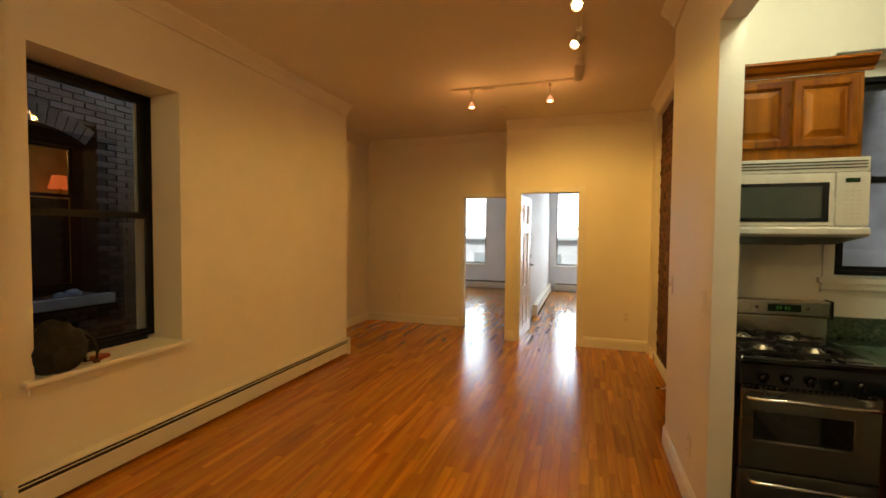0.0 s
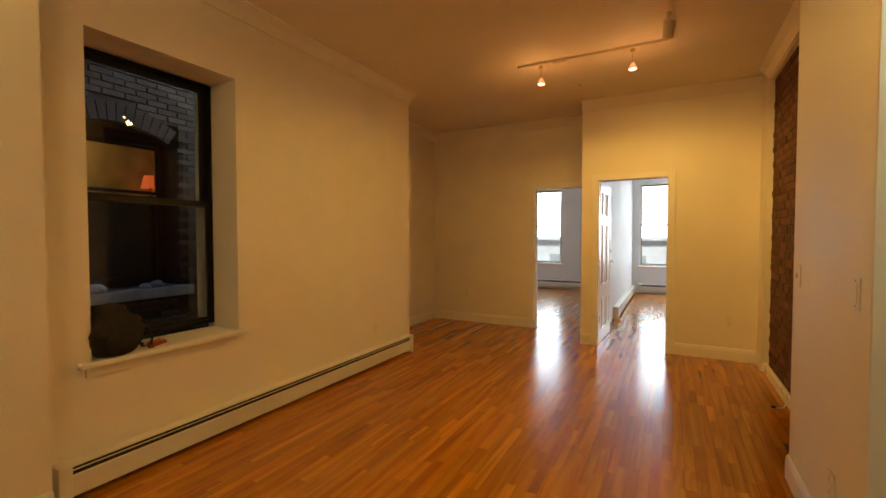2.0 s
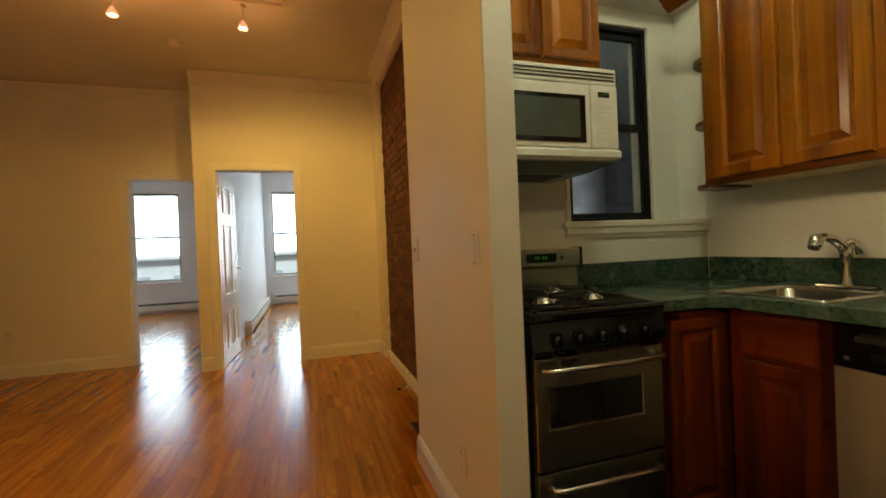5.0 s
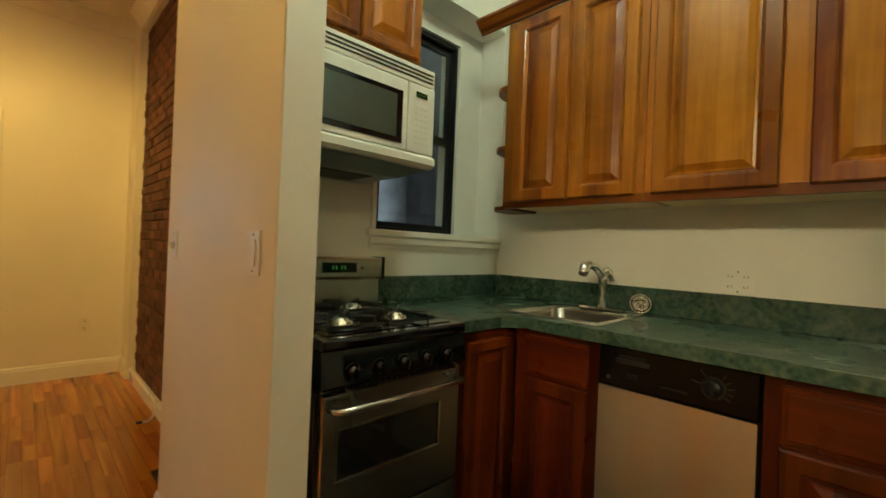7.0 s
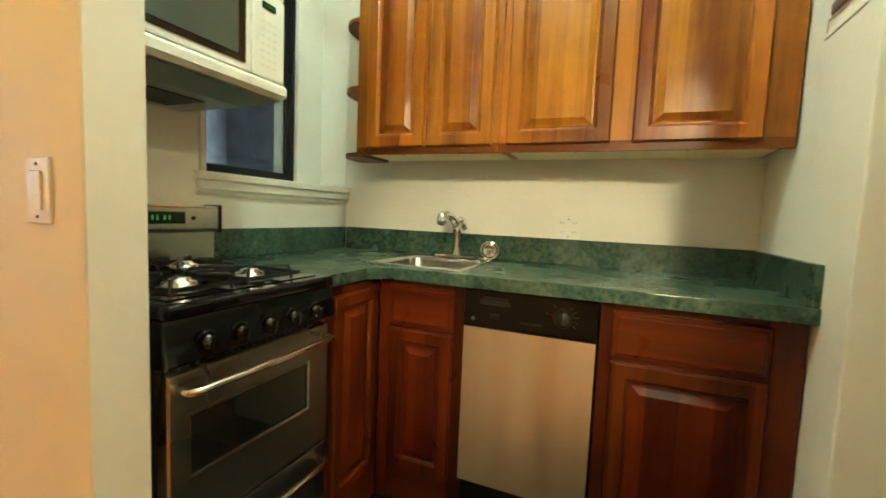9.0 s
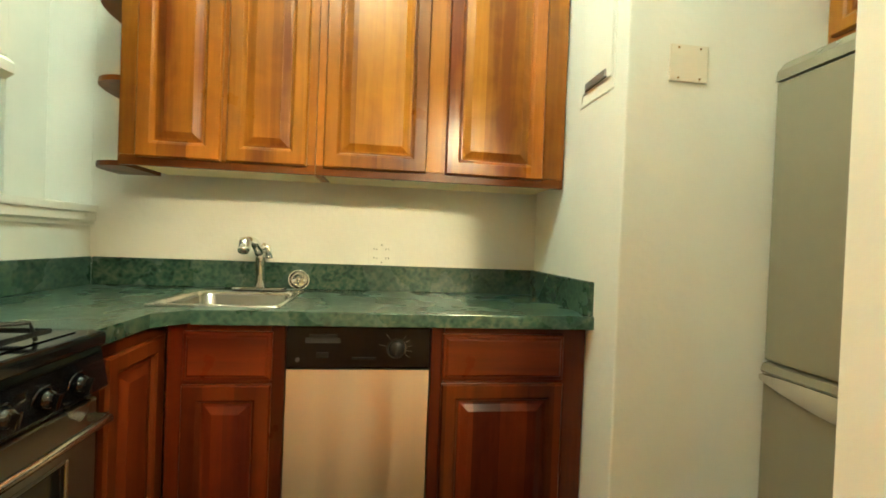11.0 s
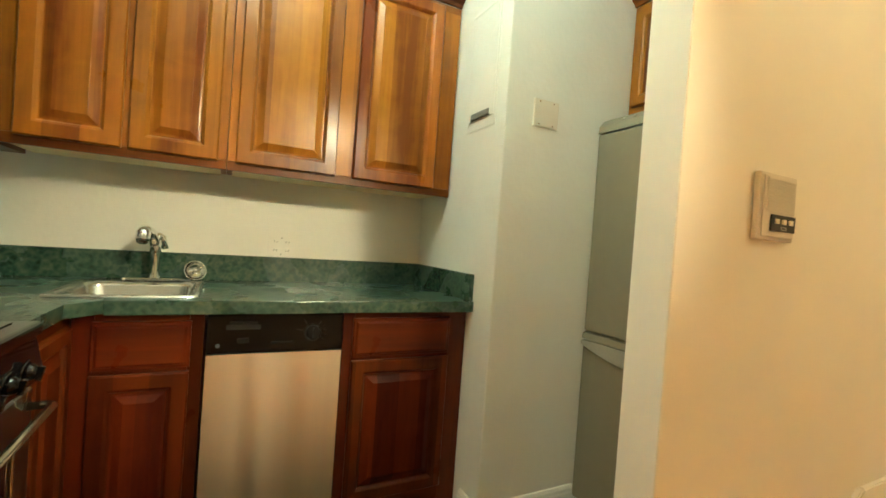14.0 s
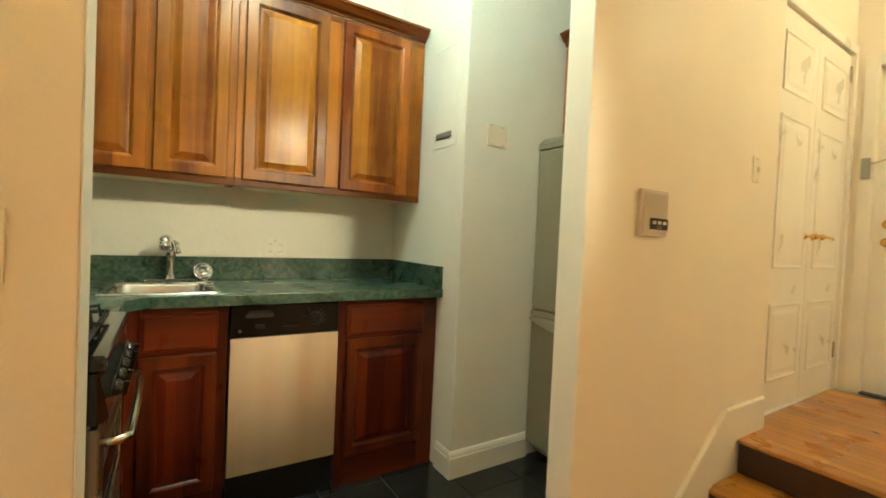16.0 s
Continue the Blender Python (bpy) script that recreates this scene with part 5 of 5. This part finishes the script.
ko = wall_plate("wall_outlet", "cream double outlet plate above the backsplash", "outlet", pose(XKB, 3.235, 1.08, 0, 0, -90), 0.115, 0.10, material=KPAINT)
for xx in (-0.026, 0.026):
    o = part("socket", box_bm(xx - 0.016, -0.0085, -0.035, xx + 0.016, -0.0065, 0.035, 0.001), KPAINT, ko)
    for zz in (-0.02, 0.02):
        part("slot", box_bm(xx - 0.007, -0.0095, zz - 0.004, xx - 0.005, -0.0088, zz + 0.005), SLOT, o)
        part("slot", box_bm(xx + 0.005, -0.0095, zz - 0.004, xx + 0.007, -0.0088, zz + 0.005), SLOT, o)

bp = thing("blank_plate", "square ivory blank cover plate on the pier", "cover plate", XPW, 2.34, 1.70, -90)
part("cover", box_bm(-0.062, -0.007, -0.055, 0.062, -0.0005, 0.055, 0.003), IVORY, bp)
for a in (-0.035, 0.035):
    for b in (-0.045, 0.045):
        part("screw", moved(cyl_bm(0.003, 0.0012, 10), pose(a, -0.0065, b, 90)), BRASS, bp)
# painted-over electric panel door on the end wall; local front to +y
pd = thing("electric_panel", "painted-over electric panel door with a sliding latch", "electric panel", 2.272, YKE, 1.64, 180)
part("panel_frame", moved(ring_bm(0.232, 0.52, [(0, 0), (0, 0.003), (0.003, 0.004), (0.012, 0.004), (0.014, 0.002)], cap=False), pose(0, -0.0003, 0)), KPAINT, pd)
part("panel_door", box_bm(0.015, -0.005, 0.045, 0.217, -0.0022, 0.505, 0.001), KPAINT, pd)
part("latch", box_bm(0.045, -0.010, 0.052, 0.185, -0.0052, 0.076, 0.001), GREY_UNDER, pd, "grey sliding latch")
part("latch_slot", box_bm(0.042, -0.0062, 0.047, 0.190, -0.0052, 0.0515), SLOT, pd)

# refrigerator beside the pier, front to +y
fr = thing("refrigerator", "silver-grey bottom-freezer refrigerator in the alcove", "refrigerator", 1.962, 2.05, 0, 180)
FW = 0.60
part("body", box_bm(0.004, 0.062, 0.03, FW - 0.004, 0.60, 1.725, 0.006), FRIDGE, fr)
part("upper_door", box_bm(0.0, 0.0, 0.815, FW, 0.06, 1.665, 0.012, segments=3), FRIDGE, fr)
part("lower_door", box_bm(0.0, 0.0, 0.085, FW, 0.06, 0.775, 0.012, segments=3), FRIDGE, fr)
part("grip_band", moved(profile_bm([(0.06, 0.778), (0.0, 0.778), (-0.006, 0.785), (0.0, 0.805), (0.02, 0.812), (0.06, 0.812)], FW), Matrix.Identity(4)), FRIDGE, fr, "grey moulded band between the doors")
bm = bmesh.new()
n = 18
rings = []
for k in range(n + 1):
    u = k / n
    dz = -0.05 * math.sin(math.pi * u) ** 0.8
    rings.append([bm.verts.new(p) for p in ((0.005 + u * (FW - 0.01), -0.001, 0.776), (0.005 + u * (FW - 0.01), -0.016, 0.772 + dz * 0.5), (0.005 + u * (FW - 0.01), -0.014, 0.758 + dz), (0.005 + u * (FW - 0.01), -0.001, 0.752 + dz))])
for a, b in zip(rings, rings[1:]):
    for k in range(3):
        bm.faces.new((a[k], a[k + 1], b[k + 1], b[k]))
bmesh.ops.recalc_face_normals(bm, faces=bm.faces)
part("handle", bm, STEEL, fr, "curved bright freezer handle", True)
part("handle_recess", box_bm(0.08, -0.0008, 0.764, FW - 0.08, 0.002, 0.7775), SLOT, fr)
tp = part("top_panel", moved(profile_bm([(0.06, 1.67), (0.0, 1.67), (0.004, 1.70), (0.03, 1.73), (0.10, 1.745), (0.60, 1.745), (0.60, 1.726), (0.06, 1.726)], FW), Matrix.Identity(4)), FRIDGE, fr, "rounded grey control top")
part("control_strip", moved(box_bm(0.09, 0.0, 0.0, 0.26, 0.004, 0.03, 0.003), pose(0, 0.008, 1.692, -38, 0, 0)), BLACK_MATT, tp, "dark oval control strip")
for k in range(3):
    part("control_button", moved(cyl_bm(0.006, 0.004, 12), pose(0.125 + 0.05 * k, 0.012, 1.712, 52)), CHROME, tp)
for a in (0.03, FW - 0.07):
    part("foot", moved(cyl_bm(0.016, 0.03, 14), pose(a + 0.02, 0.1, 0)), BLACK_MATT, fr)
fcab = thing("fridge_cabinet", "honey cherry wall cabinet over the refrigerator", "cabinet", XPW - 0.002, 1.87, 1.79, 180)
part("body", box_bm(0, 0.0, 0.0, 0.63, 0.56, 0.48, 0.001), CHERRY, fcab)
for a in (0.02, 0.325):
    raised_door(fcab, "door", a, 0.025, 0.285, 0.43, -0.0005, CHERRY, CHERRY, 0.05)
crown_part(fcab, 0.63, 0.0, 0.481, 0.0, CHERRY_H)

# kitchen window, stool and apron
sash_window("window_5", "black sash window over the range, dark outside", 1.957, YKW + 0.22, 1.237, 0, 0.561, 1.09, BLACKFRAME, GLASS, meet=0.49, bar=0.02, stile=0.026)
tagged(part("window_sill", box_bm(1.80, YKW - 0.03, 1.205, XKB - 0.001, YKW + 0.17, 1.236, 0.006), TRIM), "white painted window stool", "sill", kind="structure")
run_of("window_apron", (XKB - 0.001, YKW), (1.815, YKW), [(0, 0), (0.012, 0), (0.014, 0.012), (0.022, 0.02), (0.022, 0.05), (0, 0.05)], TRIM, "white moulded apron under the kitchen window", 1.154)
tagged(part("window_casing", box_bm(1.822, YKW - 0.014, 1.237, 1.8445, YKW - 0.0005, 2.42, 0.003), TRIM), "white casing of the kitchen window", "trim", kind="structure")
# air shaft behind the kitchen
SHAFT = mat("pale_grey_shaft_render", (0.17, 0.178, 0.20), 0.85, vary=0.35, scale=5, bump=0.4, bump_scale=40)
slab("air_shaft_wall", 1.66, 6.1, -1, 3.6, 6.3, 6, SHAFT, "grey rendered wall of the air shaft")
slab("air_shaft_side", 3.4, 4.76, -1, 3.6, 6.1, 6, SHAFT, "grey rendered side of the air shaft")

# kitchen ceiling lamp and hall lamp
OPAL = mat("opal_lamp_glass", (0.9, 0.9, 0.85), 0.4, emit=((0.93, 1.0, 0.82), 4.0))
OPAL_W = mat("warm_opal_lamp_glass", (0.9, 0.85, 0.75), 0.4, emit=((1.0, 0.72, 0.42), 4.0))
cl = thing("ceiling_lamp", "round opal kitchen ceiling lamp", "ceiling lamp", KLX, KLY, ZC)
part("lamp_base", moved(cyl_bm(0.15, 0.02, 32, bevel=0.004), pose(0, 0, -0.0205)), TRIM, cl)
part("shade", moved(lathe_bm([(0, -0.09), (0.06, -0.085), (0.11, -0.06), (0.135, -0.0208), (0.0, -0.0208)], 32), Matrix.Identity(4)), OPAL, cl, "opal glass dome", True)
wl = thing("wall_lamp", "small warm wall lamp of the entry", "wall lamp", -2.0, HLY, HLZ)
part("lamp_plate", box_bm(0.0005, -0.05, -0.06, 0.012, 0.05, 0.06, 0.003), BRASS, wl)
part("arm", tube_bm([(0.012, 0, -0.02), (0.05, 0, -0.05), (0.11, 0, -0.07)], 0.007, 10), BRASS, wl, smooth=True)
part("cup", moved(lathe_bm([(0.0, -0.075), (0.03, -0.07), (0.045, -0.055), (0.04, -0.055), (0.0, -0.065)], 22), pose(0.12, 0, 0)), OPAL_W, wl, "opal glass cup", True)

# dome added out of view to carry the landing's fill light
el_ = thing("entry_fill_lamp", "unseen opal dome added for fill light over the landing", "ceiling lamp", ELX, ELY, ZC)
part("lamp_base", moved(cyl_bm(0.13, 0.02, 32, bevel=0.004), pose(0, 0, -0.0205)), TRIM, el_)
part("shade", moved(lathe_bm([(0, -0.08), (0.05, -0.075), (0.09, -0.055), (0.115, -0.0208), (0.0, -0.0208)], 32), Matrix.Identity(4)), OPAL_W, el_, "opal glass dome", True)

# ---- hall ----
ic = thing("intercom", "beige wall intercom with speaker slats and black buttons", "intercom", XP, 2.272, 1.293, -90)
part("housing", box_bm(-0.074, -0.016, -0.079, 0.088, -0.0005, 0.084, 0.004), BEIGE, ic)
part("face_plate", box_bm(-0.062, -0.020, -0.070, 0.080, -0.0165, 0.076, 0.002), BEIGE, ic)
for k in range(13):
    part("speaker_slat", box_bm(-0.052, -0.0232, -0.008 + k * 0.0062, 0.070, -0.0205, -0.0045 + k * 0.0062), BEIGE, ic)
ip = part("button_panel", box_bm(-0.030, -0.0240, -0.056, 0.078, -0.0205, -0.016, 0.001), BLACK_MATT, ic, "black button panel")
for k in range(3):
    part("button", box_bm(-0.018 + k * 0.031, -0.0285, -0.038, -0.002 + k * 0.031, -0.0245, -0.026, 0.001), IVORY, ip)
part("emblem", moved(ring_bm(0.024, 0.008, [(0, 0), (0, 0.001), (0.002, 0.001), (0.002, 0)], cap=False), pose(0.012, -0.0242, -0.052)), MARK, ip)

cd = thing("closet_doors", "pair of white six-panel closet doors with brass knobs", "closet door", 1.228, 1.145, ZL + 0.012, -90, kind="structure")
for k in range(2):
    lf = six_panel_door(cd, "door_leaf", 0.529, 2.115, TRIM, 0.03)
    lf.location = (0.003 + k * 0.535, 0, 0)
    xk = 0.480 if k == 0 else 0.048
    kn = part("knob", moved(lathe_bm([(0.0, 0.0), (0.02, 0.001), (0.02, 0.004), (0.008, 0.008), (0.007, 0.03), (0.015, 0.038), (0.019, 0.048), (0.014, 0.058), (0, 0.060)], 22), pose(xk, -0.0005, 0.945, 90)), BRASS, lf, "polished brass knob", True)
    if k:
        part("lever", tube_bm([(xk, -0.05, 0.945), (xk + 0.05, -0.056, 0.946), (xk + 0.13, -0.054, 0.943), (xk + 0.17, -0.05, 0.938)], 0.008, 10), BRASS, kn, "curved brass lever", True)
    for zz in (0.19, 1.95):
        part("hinge", box_bm(-0.002 if k == 0 else 0.511, -0.008, zz, 0.020 if k == 0 else 0.531, -0.0005, zz + 0.10, 0.002), DULL, lf, "dull grey-brown hinge")
for a, b, c, d in ((1.1455, ZL, 1.205, 2.51), (0.0415, ZL, 0.0745, 2.51), (0.075, 2.452, 1.145, 2.51)):
    tagged(part("closet_casing", box_bm(1.205, a, b, 1.2215, c, d, 0.004), TRIM), "white painted closet casing", "trim", kind="structure")
ed = thing("entrance_door", "cream steel entrance door with brass locks", "door", 1.098, 0.0, ZL + 0.01, 180, kind="structure")
el = part("door_leaf", box_bm(0, 0, 0, 0.814, 0.045, 2.025, 0.003), TRIM, ed)
part("threshold", box_bm(-0.002, -0.055, -0.011, 0.816, 0.05, -0.001, 0.002), BLACK_MATT, ed, "dark threshold")
for zz, r in ((0.94, 0.03), (1.05, 0.028)):
    part("lock", moved(lathe_bm([(0, 0), (r, 0.001), (r, 0.006), (r * 0.7, 0.014), (r * 0.75, 0.03), (0, 0.034)], 24), pose(0.07, 0.0, zz, 90)), BRASS, el, "brass lock", True)
part("lock_box", box_bm(-0.055, -0.085, 1.33, -0.012, -0.0585, 1.46, 0.004), GREY_UNDER, el, "grey rim lock")
part("chain", tube_bm([(-0.03, -0.08, 1.44), (0.0, -0.07, 1.425), (0.06, -0.04, 1.45), (0.13, -0.012, 1.52)], 0.005, 8), STEEL, el, smooth=True)
for a, b, c, d in ((1.1005, ZL, 1.165, 2.43), (0.21, ZL, 0.2795, 2.43), (0.28, 2.361, 1.10, 2.43)):
    tagged(part("entry_casing", box_bm(a, 0.0405, b, c, 0.058, d, 0.004), TRIM), "white painted entrance casing", "trim", kind="structure")

# ---- street beyond the bedroom windows ----
OVERCAST = mat("bright_overcast", (0.5, 0.5, 0.5), 1.0, emit=((0.80, 0.91, 1.0), 10.0))
tagged(part("backdrop", box_bm(-220, 90, -9, 220, 91, 120), OVERCAST), "bright pale overcast sky beyond the street", "sky", kind="structure")
# haze and daylight glare put into the house colour
HAZE = mat("hazed_house_front", (0.82, 0.86, 0.92), 0.8, vary=0.15, scale=0.7)
slab("ground", -400, 14.2, -9.2, 400, 800, -9.0, mat("asphalt", (0.05, 0.05, 0.052), 0.85, vary=0.2), "grey street far below")
hs = thing("row_house", "house front across the street, pale with haze in its colour", "house", 0, 34, -9)
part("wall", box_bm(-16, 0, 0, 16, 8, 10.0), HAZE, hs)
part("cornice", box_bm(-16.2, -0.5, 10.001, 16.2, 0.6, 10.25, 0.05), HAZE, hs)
# panes lightened for the same haze
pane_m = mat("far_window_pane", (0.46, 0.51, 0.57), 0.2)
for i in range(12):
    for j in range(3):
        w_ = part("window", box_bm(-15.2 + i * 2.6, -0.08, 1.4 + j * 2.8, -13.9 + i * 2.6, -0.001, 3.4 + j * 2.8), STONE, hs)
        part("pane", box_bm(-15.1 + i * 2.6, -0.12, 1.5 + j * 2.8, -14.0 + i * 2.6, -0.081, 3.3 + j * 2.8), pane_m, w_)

# ---- pieces: bricks, tiles and floor strips ----
def brick_mesh(name, lx, ly, lz, m):
    return mesh_of(box_bm(-lx / 2, -ly / 2, -lz / 2, lx / 2, ly / 2, lz / 2, 0.004, segments=1), name, m)


rng = random.Random(5)
bw = thing("brick_wall", "exposed old red brick wall with grey mortar", "brick wall", 0, 0, 0, kind="structure")
part("mortar_bed", box_bm(XB + 0.012, 4.895, 0, XB + 0.049, 7.129, 2.839), MORTAR, bw)
shared = [brick_mesh("brick", 0.03, 0.198 + 0.006 * k, 0.058, BRICK) for k in (-1, 0, 1)]
half = brick_mesh("half_brick", 0.03, 0.094, 0.058, BRICK)


def lay(parent, x, y0, y1, z0, z1, meshes, half_m, course=0.0705, pitch=0.211, jitter=0.004, skip=None):
    rows = int((z1 - z0) / course)
    for r in range(rows):
        z = z0 + course * (r + 0.5)
        y = y0 - (pitch / 2 if r % 2 else 0)
        while y < y1 - 0.02:
            a, b = max(y, y0), min(y + pitch, y1)
            if b - a > 0.06 and not (skip and skip((a + b) / 2, z)):
                o = new("brick", half_m if b - a < 0.16 else rng.choice(meshes))
                o.parent = parent
                o.location = (x + rng.uniform(-jitter, jitter), (a + b) / 2, z)
                o.rotation_euler = (rng.uniform(-0.008, 0.008), rng.uniform(-0.01, 0.01), rng.uniform(-0.02, 0.02))
            y += pitch


lay(bw, XB + 0.017, 5.72, 7.128, 0.01, 2.838, shared, half)
soot = [brick_mesh("grey_brick", 0.03, 0.198, 0.056, SOOT)]
soot_half = brick_mesh("grey_half_brick", 0.03, 0.094, 0.056, SOOT)


def in_window(y, z):
    return WY0 - 0.02 < y < WY1 + 0.02 and WZ0 - 0.14 < z < WZ1 + 0.30 - 0.5 * abs(y - (WY0 + WY1) / 2) ** 2


lay(sh, 0.006, -0.84, 1.55, 0.1, 3.4, soot, soot_half, course=0.066, jitter=0.009, skip=in_window)

kf = thing("kitchen_floor", "black square floor tiles with dark grout", "tile floor", 0, 0, 0, kind="structure")
part("grout_bed", box_bm(XP + 0.03, 1.31, -0.021, XKB, YKW, -0.003), GROUT, kf)
tile_mesh = mesh_of(box_bm(-0.1495, -0.1495, -0.004, 0.1495, 0.1495, 0.0, 0.0015, segments=1), "tile", TILE)
for i in range(5):
    for j in range(11):
        o = new("tile", tile_mesh)
        o.parent = kf
        o.location = (XP + 0.185 + i * 0.303, 1.46 + j * 0.303, 0.0015)


def strip_material(name, joined):
    m = wood(name, (0.27, 0.074, 0.0035), (0.60, 0.225, 0.0120), 0.22, (1, 0.05, 1), 14, coat=0.32, per_object=0.17, spec=0.35)
    if joined:
        nt = m.node_tree
        geo = nt.nodes.new("ShaderNodeNewGeometry")
        for link in list(nt.links):
            if link.from_node.type == "OBJECT_INFO":
                nt.links.new(geo.outputs["Random Per Island"], link.to_socket)
    return m


STRIP, STRIP_J = strip_material("glossy_oak_strip", False), strip_material("glossy_oak_strip_joined", True)
sf = thing("strip_floor", "glossy orange oak strip flooring with dark seams", "wood floor", 0, 0, 0, kind="structure")
SWD = 0.057
verts, faces, count = [], [], 0


def add_box(x0, y0, x1, y1, z):
    k = len(verts)
    b = 0.0005
    verts.extend([(x0, y0, z - 0.006), (x1, y0, z - 0.006), (x1, y1, z - 0.006), (x0, y1, z - 0.006), (x0 + b, y0 + b, z), (x1 - b, y0 + b, z), (x1 - b, y1 - b, z), (x0 + b, y1 - b, z)])
    faces.extend([(k + 4, k + 5, k + 6, k + 7), (k, k + 1, k + 5, k + 4), (k + 1, k + 2, k + 6, k + 5), (k + 2, k + 3, k + 7, k + 6), (k + 3, k, k + 4, k + 7)])


strip_meshes = []
for L_ in (0.22, 0.32, 0.45, 0.6, 0.8):
    h_, b_ = L_ / 2, 0.0005
    me = bpy.data.meshes.new("strip")
    w_ = SWD / 2
    me.from_pydata([(-w_, -h_, -0.006), (w_, -h_, -0.006), (w_, h_, -0.006), (-w_, h_, -0.006), (-w_ + b_, -h_ + b_, 0), (w_ - b_, -h_ + b_, 0), (w_ - b_, h_ - b_, 0), (-w_ + b_, h_ - b_, 0)], [], [(4, 5, 6, 7), (0, 1, 5, 4), (1, 2, 6, 5), (2, 3, 7, 6), (3, 0, 4, 7)])
    me.materials.append(STRIP)
    strip_meshes.append((L_, me))
x = -4.64
while x < 1.9:
    y = 1.70 - rng.random() * 0.6
    while y < YW:
        L_, me = rng.choice(strip_meshes)
        xa, xb, ya, yb = x + 0.0004, x + SWD - 0.0004, y + 0.0004, y + L_ - 0.0004
        if (x > XP + 0.03 - SWD and y < 4.885) or (x < -2.83 and y + L_ < YD1):
            y += L_
            continue
        z = rng.uniform(-0.0001, 0.0001)
        if count < 300 and -0.9 < x < 0.9 and 2.6 < y < 6.2:
            o = new("strip", me)
            o.parent = sf
            o.location = (x + SWD / 2, y + L_ / 2, z)
            count += 1
        else:
            add_box(xa, max(ya, 1.66), xb, min(yb, YW), z)
        y += L_
    x += SWD
me = bpy.data.meshes.new("strip_field")
me.from_pydata(verts, [], faces)
me.materials.append(STRIP_J)
field = new("strip_field", me)
field.parent = sf
field["kind"] = "stuff"
